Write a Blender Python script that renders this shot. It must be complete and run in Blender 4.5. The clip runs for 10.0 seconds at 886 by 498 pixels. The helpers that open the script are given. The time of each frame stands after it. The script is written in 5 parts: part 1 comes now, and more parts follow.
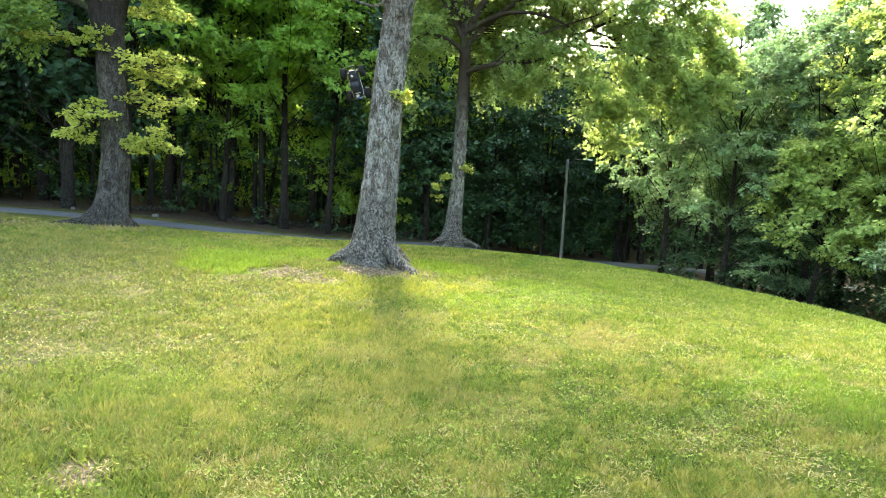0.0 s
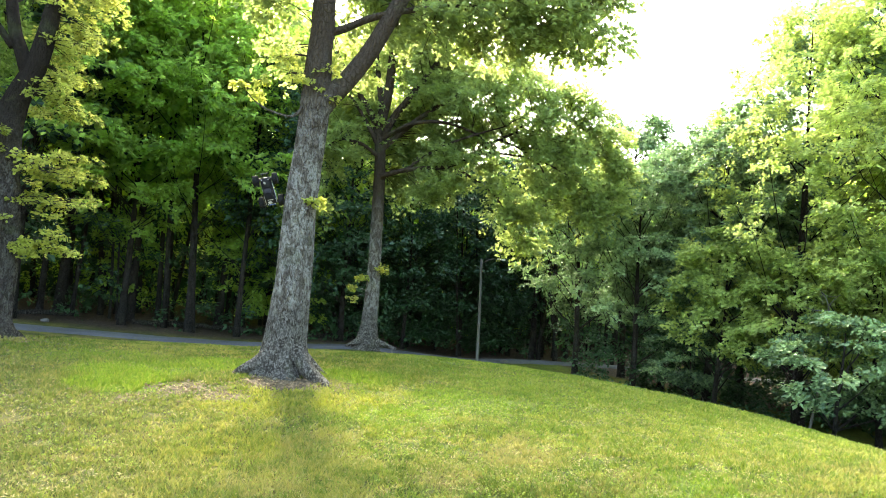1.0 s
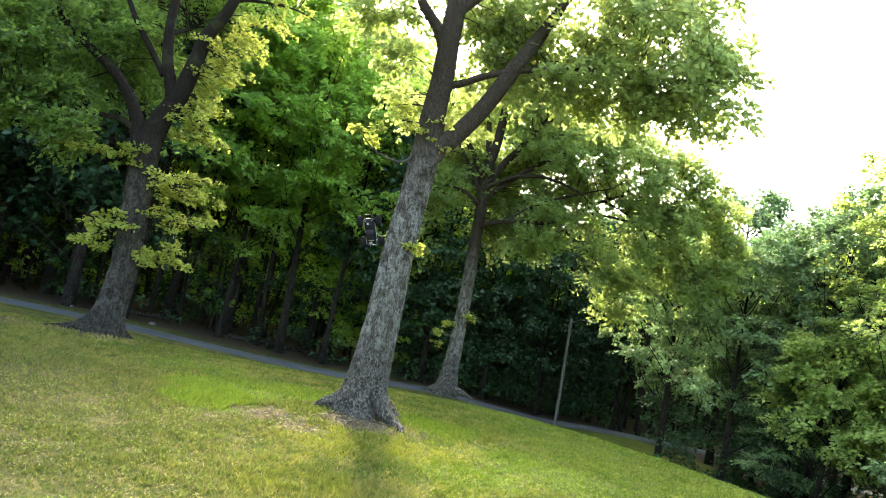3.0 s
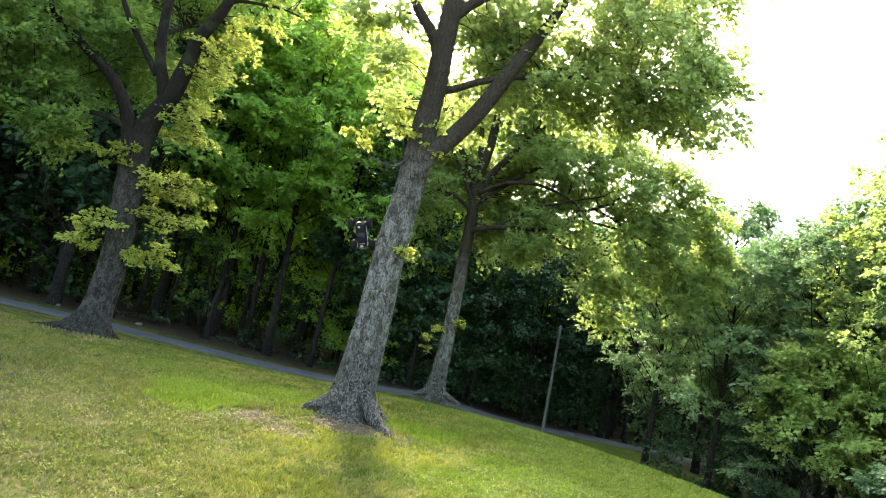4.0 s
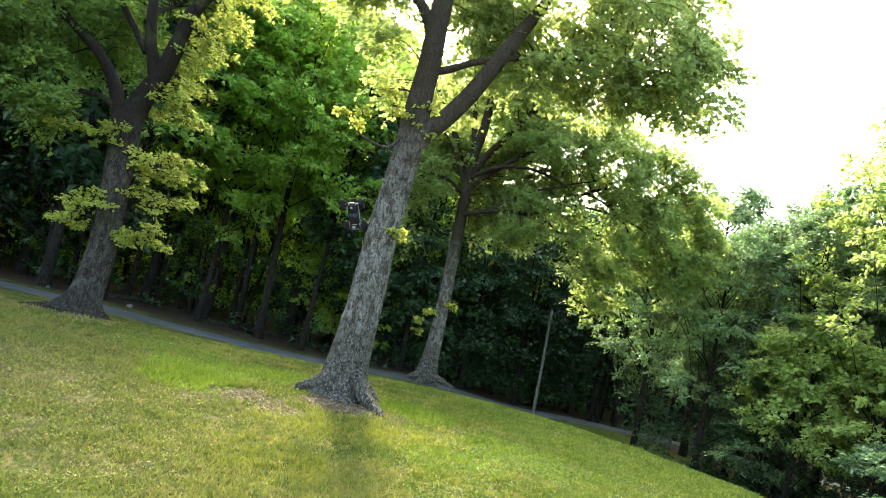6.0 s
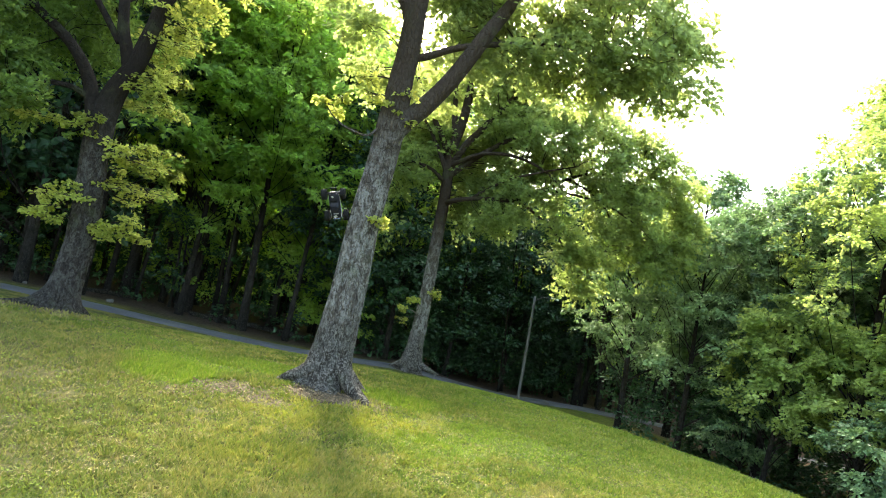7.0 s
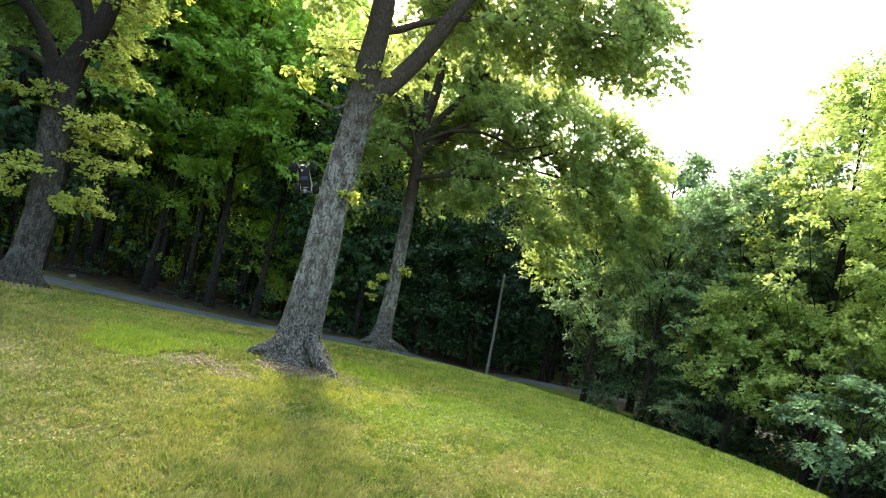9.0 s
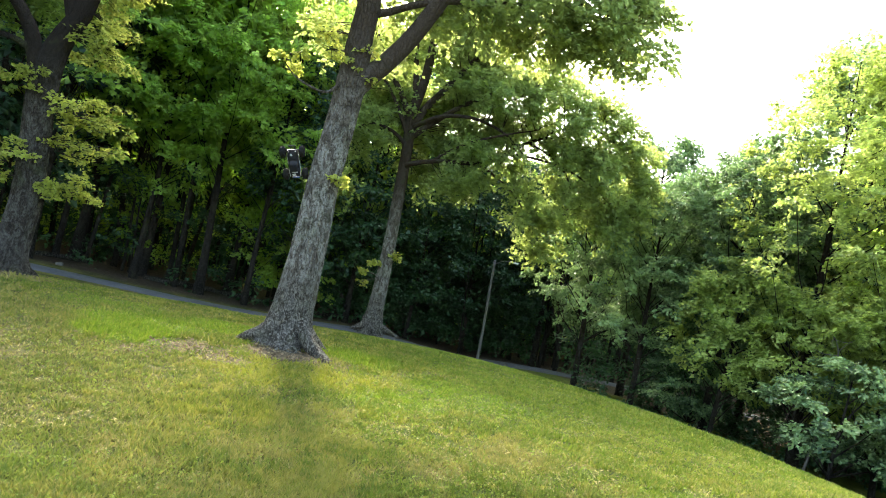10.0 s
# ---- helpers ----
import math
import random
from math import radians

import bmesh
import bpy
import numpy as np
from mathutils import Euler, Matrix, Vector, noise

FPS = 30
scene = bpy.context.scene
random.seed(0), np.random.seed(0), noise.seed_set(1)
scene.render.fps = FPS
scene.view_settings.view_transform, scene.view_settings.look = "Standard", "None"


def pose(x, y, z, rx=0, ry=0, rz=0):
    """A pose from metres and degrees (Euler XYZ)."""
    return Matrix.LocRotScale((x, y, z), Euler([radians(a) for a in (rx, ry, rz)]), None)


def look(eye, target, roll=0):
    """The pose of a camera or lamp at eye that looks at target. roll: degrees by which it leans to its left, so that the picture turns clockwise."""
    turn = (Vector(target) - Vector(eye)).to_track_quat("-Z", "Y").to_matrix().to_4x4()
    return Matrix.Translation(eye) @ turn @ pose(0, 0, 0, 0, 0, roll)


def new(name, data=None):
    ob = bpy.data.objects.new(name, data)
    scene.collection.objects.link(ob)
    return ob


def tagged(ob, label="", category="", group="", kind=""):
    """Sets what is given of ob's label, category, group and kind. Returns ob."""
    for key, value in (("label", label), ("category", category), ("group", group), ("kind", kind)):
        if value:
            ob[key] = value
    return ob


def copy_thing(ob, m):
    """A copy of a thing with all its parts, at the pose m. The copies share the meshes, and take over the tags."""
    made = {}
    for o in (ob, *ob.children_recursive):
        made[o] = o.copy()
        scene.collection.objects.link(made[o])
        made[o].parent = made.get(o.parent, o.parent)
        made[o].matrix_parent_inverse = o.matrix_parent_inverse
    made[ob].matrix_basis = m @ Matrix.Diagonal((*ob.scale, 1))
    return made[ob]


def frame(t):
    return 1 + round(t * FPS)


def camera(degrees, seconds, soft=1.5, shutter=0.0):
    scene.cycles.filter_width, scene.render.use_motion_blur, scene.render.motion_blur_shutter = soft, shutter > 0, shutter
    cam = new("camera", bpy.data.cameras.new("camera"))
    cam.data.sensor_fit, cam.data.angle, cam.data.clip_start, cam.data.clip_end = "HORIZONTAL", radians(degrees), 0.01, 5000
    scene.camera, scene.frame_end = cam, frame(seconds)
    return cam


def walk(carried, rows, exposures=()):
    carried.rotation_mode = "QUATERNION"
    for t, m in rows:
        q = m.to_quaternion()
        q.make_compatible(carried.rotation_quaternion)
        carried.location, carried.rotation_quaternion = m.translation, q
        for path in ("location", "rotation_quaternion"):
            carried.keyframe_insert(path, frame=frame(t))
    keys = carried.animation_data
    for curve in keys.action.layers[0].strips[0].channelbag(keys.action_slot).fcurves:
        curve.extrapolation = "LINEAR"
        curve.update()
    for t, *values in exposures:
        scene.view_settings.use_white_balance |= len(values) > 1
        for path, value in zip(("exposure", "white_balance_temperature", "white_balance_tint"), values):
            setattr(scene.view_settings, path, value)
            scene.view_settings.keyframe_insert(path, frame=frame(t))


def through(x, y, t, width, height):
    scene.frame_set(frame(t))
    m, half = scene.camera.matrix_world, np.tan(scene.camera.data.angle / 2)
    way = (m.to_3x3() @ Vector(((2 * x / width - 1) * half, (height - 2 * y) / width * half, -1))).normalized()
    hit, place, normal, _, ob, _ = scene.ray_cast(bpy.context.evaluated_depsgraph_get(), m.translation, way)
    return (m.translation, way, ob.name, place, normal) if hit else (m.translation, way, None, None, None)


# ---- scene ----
cam = camera(69.7, 10.0, soft=0.95)
PATH = [
    (0.0, pose(0.015, -0.104, 1.317, 84.38, -4.39, -5.45)),
    (0.3, pose(0.015, -0.096, 1.312, 86.17, -5.60, -6.14)),
    (0.5, pose(0.028, -0.096, 1.329, 86.60, -6.32, -8.24)),
    (0.7, pose(0.036, -0.051, 1.330, 88.28, -6.48, -8.63)),
    (0.8, pose(0.043, -0.050, 1.370, 89.95, -6.75, -10.86)),
    (0.9, pose(0.046, -0.042, 1.420, 91.10, -5.50, -13.75)),
    (1.0, pose(0.044, -0.024, 1.488, 93.52, -4.06, -12.95)),
    (1.1, pose(0.045, -0.014, 1.510, 95.20, -3.65, -13.78)),
    (1.3, pose(0.026, 0.008, 1.580, 96.25, -6.45, -8.88)),
    (1.5, pose(0.017, 0.021, 1.615, 96.41, -7.17, -7.71)),
    (1.7, pose(0.012, 0.018, 1.608, 96.70, -8.15, -6.78)),
    (2.0, pose(0.008, 0.012, 1.614, 96.65, -9.51, -5.92)),
    (2.5, pose(0.000, 0.000, 1.620, 96.32, -11.12, -4.92)),
    (4.0, pose(-0.009, 0.002, 1.613, 97.22, -12.47, -6.27)),
    (4.5, pose(-0.004, -0.004, 1.582, 97.10, -12.71, -6.18)),
    (5.0, pose(0.003, -0.007, 1.576, 96.89, -13.38, -5.75)),
    (5.5, pose(0.004, -0.002, 1.558, 96.50, -13.24, -6.38)),
    (7.0, pose(0.012, 0.004, 1.537, 95.37, -11.59, -8.49)),
    (7.5, pose(0.014, -0.009, 1.532, 94.95, -11.40, -9.47)),
    (8.0, pose(0.020, -0.008, 1.512, 94.61, -11.53, -9.60)),
    (8.5, pose(0.030, -0.026, 1.502, 94.39, -11.55, -10.50)),
    (9.0, pose(0.029, -0.026, 1.471, 94.06, -11.86, -11.22)),
    (9.5, pose(0.041, -0.027, 1.452, 93.25, -11.83, -11.21)),
    (10.0, pose(0.034, -0.017, 1.433, 93.07, -11.50, -12.09)),
]
EXPOSURES = [(0.0, 3.86, 7000, 5), (1.0, 3.63, 7000, 5), (2.0, 3.32, 7000, 5), (5.5, 3.27, 7000, 5), (8.0, 3.19, 7000, 5), (10.0, 3.16, 7000, 5)]
walk(cam, PATH, EXPOSURES)

# ---- world, sun, exposure ----
SUN_ELEVATION, SUN_AZIMUTH = 41.0, -4.5      # azimuth from +y towards +x
world = bpy.data.worlds.new("sky_world")
scene.world = world
world.use_nodes = True
wn = world.node_tree
wn.nodes.clear()
sky = wn.nodes.new("ShaderNodeTexSky")
sky.sky_type = "NISHITA"
sky.sun_disc = False
sky.sun_elevation = radians(SUN_ELEVATION)
sky.sun_rotation = radians(SUN_AZIMUTH)
sky.air_density, sky.dust_density, sky.ozone_density = 1.0, 4.0, 1.0
bg = wn.nodes.new("ShaderNodeBackground")
bg.inputs["Strength"].default_value = 0.15
wo = wn.nodes.new("ShaderNodeOutputWorld")
wn.links.new(sky.outputs[0], bg.inputs[0])
wn.links.new(bg.outputs[0], wo.inputs[0])

sun_data = bpy.data.lights.new("sun", "SUN")
sun_data.energy, sun_data.angle, sun_data.color = 1.35, radians(8.0), (1.0, 0.93, 0.80)
sun = new("sun", sun_data)
_e, _a = radians(SUN_ELEVATION), radians(SUN_AZIMUTH)
sun_dir = Vector((math.cos(_e) * math.sin(_a), math.cos(_e) * math.cos(_a), math.sin(_e)))
sun.matrix_world = look(sun_dir * 60, (0, 0, 0))

# ---- materials ----


class Net:
    """A material with its nodes; helper to wire them shortly."""

    def __init__(self, name):
        self.mat = bpy.data.materials.new(name)
        self.mat.use_nodes = True
        self.nt = self.mat.node_tree
        self.nt.nodes.clear()
        self.out = self.add("ShaderNodeOutputMaterial")

    def add(self, kind, **kw):
        n = self.nt.nodes.new(kind)
        for k, v in kw.items():
            if k in n.inputs:
                n.inputs[k].default_value = v
        return n

    def link(self, a, b):
        self.nt.links.new(a, b)
        return b

    def coord(self):
        return self.add("ShaderNodeTexCoord").outputs["Object"]

    def place(self):
        return self.add("ShaderNodeNewGeometry").outputs["Position"]

    def scaled(self, vec, sx, sy, sz):
        m = self.add("ShaderNodeMapping")
        m.inputs["Scale"].default_value = (sx, sy, sz)
        self.link(vec, m.inputs["Vector"])
        return m.outputs[0]

    def noise(self, vec, scale, detail=3.0, rough=0.55, dist=0.0):
        n = self.add("ShaderNodeTexNoise", Scale=scale, Detail=detail, Roughness=rough, Distortion=dist)
        self.link(vec, n.inputs["Vector"])
        return n.outputs["Fac"]

    def voronoi(self, vec, scale, feature="F1"):
        n = self.add("ShaderNodeTexVoronoi", Scale=scale)
        n.feature = feature
        self.link(vec, n.inputs["Vector"])
        return n

    def ramp(self, fac, stops):
        n = self.add("ShaderNodeValToRGB")
        el = n.color_ramp.elements
        while len(el) < len(stops):
            el.new(0.5)
        for e, (p, c) in zip(el, stops):
            e.position = p
            e.color = (*c, 1) if len(c) == 3 else c
        self.link(fac, n.inputs[0])
        return n.outputs[0]

    def mix(self, fac, a, b, how="MIX"):
        n = self.add("ShaderNodeMix")
        n.data_type, n.blend_type = "RGBA", how
        for sock, v in ((n.inputs[0], fac), (n.inputs[6], a), (n.inputs[7], b)):
            if isinstance(v, (int, float)):
                sock.default_value = v
            elif isinstance(v, tuple):
                sock.default_value = (*v, 1)
            else:
                self.link(v, sock)
        return n.outputs[2]

    def math(self, op, a, b=0.0):
        n = self.add("ShaderNodeMath")
        n.operation = op
        for sock, v in ((n.inputs[0], a), (n.inputs[1], b)):
            if isinstance(v, (int, float)):
                sock.default_value = v
            else:
                self.link(v, sock)
        return n.outputs[0]

    def span(self, v, lo, hi):
        n = self.add("ShaderNodeMapRange")
        n.interpolation_type = "SMOOTHSTEP"
        n.inputs["From Min"].default_value, n.inputs["From Max"].default_value = lo, hi
        self.link(v, n.inputs[0])
        return n.outputs[0]

    def bump(self, height, strength, distance):
        n = self.add("ShaderNodeBump", Strength=strength, Distance=distance)
        self.link(height, n.inputs["Height"])
        return n.outputs[0]

    def surface(self, colour, rough=0.8, metal=0.0, normal=None, spec=0.5, coat=0.0):
        p = self.add("ShaderNodeBsdfPrincipled")
        p.inputs["Metallic"].default_value = metal
        p.inputs["Specular IOR Level"].default_value = spec
        p.inputs["Coat Weight"].default_value = coat
        for sock, v in ((p.inputs["Base Color"], colour), (p.inputs["Roughness"], rough)):
            if isinstance(v, (int, float)):
                sock.default_value = v
            elif isinstance(v, tuple):
                sock.default_value = (*v, 1)
            else:
                self.link(v, sock)
        if normal is not None:
            self.link(normal, p.inputs["Normal"])
        return p.outputs[0]

    def done(self, shader):
        self.link(shader, self.out.inputs[0])
        return self.mat


DIRT_SPOTS = ((-1.28, 8.72, 0.45, 0.85), (-0.75, 8.4, 0.38, 0.78), (-1.7, 8.15, 0.40, 0.5), (-0.02, 9.28, 0.62, 1.3), (2.5, 18.6, 0.9, 0.8), (-5.5, 13.1, 0.8, 0.8), (-7.6, 12.8, 1.0, 0.7),
              (0.75, 9.1, 0.30, 0.6), (-1.43, 3.13, 0.22, 0.85), (-3.6, 7.2, 0.9, 0.40), (-2.6, 5.0, 0.5, 0.40), (-4.6, 8.6, 0.7, 0.5))
STRAW_SPOTS = ((2.3, 18.65, 0.75, 1.1), (2.9, 18.8, 0.6, 0.9), (-5.2, 13.1, 0.8, 0.9), (-6.6, 12.9, 0.9, 0.9), (2.25, 5.85, 0.55, 0.8), (1.5, 5.5, 0.5, 0.6), (2.9, 4.9, 0.5, 0.55), (-0.45, 4.6, 0.45, 0.5), (-1.1, 3.55, 0.4, 0.6), (-3.9, 8.9, 0.8, 0.55),
               (-4.9, 11.2, 0.9, 0.5), (0.9, 4.0, 0.4, 0.5), (-2.9, 6.2, 0.6, 0.5), (0.3, 3.2, 0.35, 0.5), (3.7, 6.9, 0.6, 0.4), (-1.9, 7.4, 0.5, 0.45))
MOSS_SPOTS = ((-0.45, 7.9, 0.75, 0.9), (0.85, 8.1, 0.6, 0.9), (-0.5, 6.4, 0.8, 0.6), (-0.1, 8.75, 0.5, 0.8), (1.2, 6.9, 0.5, 0.5))
LUSH_SPOTS = ((-2.05, 8.9, 0.6, 1.2), (-2.1, 9.9, 0.9, 0.9), (-0.9, 10.9, 0.9, 0.8), (-2.9, 11.3, 1.1, 0.7), (1.4, 7.5, 0.7, 0.7), (1.1, 9.9, 0.8, 0.8), (2.6, 8.3, 1.2, 0.7), (3.4, 4.4, 0.9, 0.7), (-1.9, 4.6, 0.8, 0.6), (-3.0, 3.4, 0.7, 0.6))


def spot_mask(n, where, spots, lo, hi, ragged=1.5, scale=3.4):
    """Ragged patches round the spots (x, y, radius, strength)."""
    total = None
    flat = n.scaled(where, 1, 1, 0)
    for x, y, r, k in spots:
        d = n.add("ShaderNodeVectorMath")
        d.operation = "DISTANCE"
        n.link(flat, d.inputs[0])
        d.inputs[1].default_value = (x, y, 0)
        m = n.math("MULTIPLY", n.span(d.outputs["Value"], r * 1.6, r * 0.25), k)
        total = m if total is None else n.math("MAXIMUM", total, m)
    rag = n.noise(where, scale, 5.0, 0.72)
    return n.span(n.math("ADD", n.math("MULTIPLY", total, 1.2), n.math("MULTIPLY", n.math("SUBTRACT", rag, 0.5), ragged)), lo, hi)


def lawn_colour(n, where):
    """Patchy spring lawn: fresh green, yellowed turf, straw, moss and lush places."""
    broad = n.noise(where, 0.32, 3.0, 0.6, 0.6)
    middle = n.noise(where, 1.7, 4.0, 0.65, 0.4)
    clump = n.noise(where, 7.5, 4.0, 0.72, 0.5)
    fine = n.noise(where, 24.0, 3.0, 0.7)
    green = n.mix(n.span(fine, 0.3, 0.72), GRASS_DARK, GRASS_FRESH)
    yellow = n.mix(n.span(fine, 0.3, 0.7), GRASS_YELLOW, GRASS_STRAW)
    patch = n.math("ADD", n.math("ADD", n.math("MULTIPLY", broad, 0.25), n.math("MULTIPLY", middle, 0.42)), n.math("MULTIPLY", clump, 0.33))
    turf = n.mix(n.span(patch, 0.48, 0.53), green, yellow)
    moss = n.mix(n.span(clump, 0.35, 0.65), (0.17, 0.19, 0.016), (0.46, 0.43, 0.045))
    turf = n.mix(n.math("MULTIPLY", spot_mask(n, where, MOSS_SPOTS, 0.25, 0.9, 1.3, 5.0), 0.95), turf, moss)
    lush = n.mix(n.span(fine, 0.3, 0.7), (0.080, 0.180, 0.010), (0.25, 0.40, 0.024))
    side = n.add("ShaderNodeSeparateXYZ")
    n.link(where, side.inputs[0])
    brow = n.span(n.math("ADD", side.outputs["X"], n.math("MULTIPLY", n.math("SUBTRACT", broad, 0.5), 7.0)), 0.5, 4.0)
    brow = n.math("MULTIPLY", n.math("MULTIPLY", brow, n.span(n.math("ADD", side.outputs["Y"], n.math("MULTIPLY", middle, 3.0)), 5.0, 10.0)), 0.6)
    turf = n.mix(n.math("MAXIMUM", n.math("MULTIPLY", spot_mask(n, where, LUSH_SPOTS, 0.25, 0.85, 1.3, 2.2), 0.92), brow), turf, lush)
    straw = n.mix(fine, (0.21, 0.155, 0.055), (0.45, 0.37, 0.15))
    thin = n.math("MULTIPLY", n.span(n.noise(where, 1.25, 6.0, 0.75, 0.8), 0.53, 0.62), n.math("SUBTRACT", 0.75, n.math("MULTIPLY", brow, 0.8)))
    turf = n.mix(n.math("MAXIMUM", thin, n.math("MULTIPLY", spot_mask(n, where, STRAW_SPOTS, 0.3, 1.05, 1.5, 4.2), 0.85)), turf, straw)
    # wide ragged patch on the left, mixed towards darker, browner turf
    d = n.add("ShaderNodeVectorMath")
    d.operation = "DISTANCE"
    n.link(n.scaled(where, 1, 0.8, 0), d.inputs[0])
    d.inputs[1].default_value = (-4.0, 5.4, 0)
    browner = n.math("MULTIPLY", n.span(n.math("ADD", d.outputs["Value"], n.math("MULTIPLY", middle, 2.4)), 6.4, 2.6), 0.9)
    turf = n.mix(browner, turf, n.mix(n.span(clump, 0.35, 0.65), (0.050, 0.080, 0.018), (0.19, 0.165, 0.070)))
    turf = n.mix(n.math("MULTIPLY", spot_mask(n, where, LUSH_SPOTS[:3], 0.25, 0.80, 1.3, 2.6), 0.9), turf, lush)
    mottle = n.span(n.math("ADD", n.math("MULTIPLY", n.noise(where, 4.2, 4.0, 0.7, 0.6), 0.65), n.math("MULTIPLY", n.noise(where, 13.0, 3.0, 0.7), 0.35)), 0.40, 0.60)
    turf = n.mix(1.0, turf, n.mix(mottle, (0.70, 0.76, 0.70), (1.20, 1.15, 1.08)), "MULTIPLY")
    return turf, fine, middle


GRASS_DARK, GRASS_FRESH = (0.036, 0.078, 0.009), (0.128, 0.205, 0.021)
GRASS_YELLOW, GRASS_STRAW = (0.235, 0.242, 0.031), (0.38, 0.322, 0.110)


def lawn_material():
    n = Net("lawn")
    where = n.place()
    turf, fine, middle = lawn_colour(n, where)
    litter = n.ramp(n.noise(where, 30, 4, 0.7), [(0.36, (0.026, 0.020, 0.011)), (0.5, (0.080, 0.060, 0.033)), (0.66, (0.22, 0.172, 0.098))])
    thatch = n.ramp(n.noise(where, 55, 3, 0.7), [(0.3, (0.07, 0.055, 0.028)), (0.55, (0.19, 0.16, 0.075)), (0.75, (0.34, 0.28, 0.14))])
    turf = n.mix(1.0, n.mix(0.36, turf, thatch), (0.51, 0.50, 0.385), "MULTIPLY")
    col = n.mix(spot_mask(n, where, DIRT_SPOTS, 0.38, 1.05, 1.7), turf, litter)
    sep = n.add("ShaderNodeSeparateXYZ")
    n.link(where, sep.inputs[0])
    edge = n.math("SUBTRACT", n.math("ADD", sep.outputs["Y"], n.math("MULTIPLY", n.noise(where, 0.9, 3), 2.0)),
                  n.math("MULTIPLY", sep.outputs["X"], 0.2))
    woods = n.math("MAXIMUM", n.span(edge, 24.8, 26.4), n.span(n.math("ADD", n.math("MULTIPLY", sep.outputs["X"], 0.95), n.math("MULTIPLY", sep.outputs["Y"], 0.31)), 18.6, 19.5))
    floor = n.ramp(n.noise(where, 7, 5, 0.7), [(0.3, (0.025, 0.018, 0.012)), (0.55, (0.065, 0.044, 0.028)), (0.75, (0.12, 0.085, 0.055))])
    col = n.mix(woods, col, floor)
    nrm = n.bump(n.math("ADD", fine, middle), 0.6, 0.04)
    return n.done(n.surface(col, 0.95, normal=nrm, spec=0.15))


def leafy(name, dark, fresh, glow, through, rough=0.55, patches=0.5, per_tree=0.0):
    """Leaves that let light through; each leaf differs a little."""
    n = Net(name)
    geo = n.add("ShaderNodeNewGeometry")
    rnd = geo.outputs["Random Per Island"]
    large = n.noise(geo.outputs["Position"], patches, 2.0)
    clump = n.noise(geo.outputs["Position"], 1.35, 3.0)
    f = n.math("ADD", n.math("MULTIPLY", rnd, 0.42), n.math("MULTIPLY", large, 0.35))
    f = n.math("ADD", f, n.math("MULTIPLY", n.span(clump, 0.36, 0.64), 0.40))
    tree = n.add("ShaderNodeObjectInfo").outputs["Random"]
    f = n.math("ADD", f, n.math("MULTIPLY", n.math("SUBTRACT", tree, 0.5), per_tree))
    col = n.mix(n.span(f, 0.15, 0.95), dark, fresh)
    vein = n.noise(geo.outputs["Position"], 45.0, 2.0)
    col = n.mix(n.math("MULTIPLY", vein, 0.25), col, tuple(c * 0.55 for c in dark))
    body = n.surface(col, rough, spec=0.3)
    tr = n.add("ShaderNodeBsdfTranslucent")
    n.link(n.mix(n.span(rnd, 0.0, 1.0), tuple(c * 0.7 for c in glow), glow), tr.inputs["Color"])
    m = n.add("ShaderNodeMixShader")
    m.inputs[0].default_value = through
    n.link(body, m.inputs[1])
    n.link(tr.outputs[0], m.inputs[2])
    return n.done(m.outputs[0])


def grass_material():
    n = Net("grass_blades")
    geo = n.add("ShaderNodeNewGeometry")
    turf, fine, middle = lawn_colour(n, geo.outputs["Position"])
    rnd = geo.outputs["Random Per Island"]
    col = n.mix(0.36, turf, n.ramp(rnd, [(0.0, (0.04, 0.085, 0.008)), (0.45, (0.16, 0.235, 0.02)), (0.72, (0.28, 0.305, 0.034)), (0.86, (0.48, 0.41, 0.12)), (1.0, (0.32, 0.24, 0.08))]))
    col = n.mix(1.0, col, (0.86, 0.86, 0.84), "MULTIPLY")
    body = n.surface(col, 0.6, spec=0.25)
    tr = n.add("ShaderNodeBsdfTranslucent")
    n.link(n.mix(0.2, col, (0.30, 0.34, 0.06)), tr.inputs["Color"])
    m = n.add("ShaderNodeMixShader")
    m.inputs[0].default_value = 0.48
    n.link(body, m.inputs[1])
    n.link(tr.outputs[0], m.inputs[2])
    return n.done(m.outputs[0])


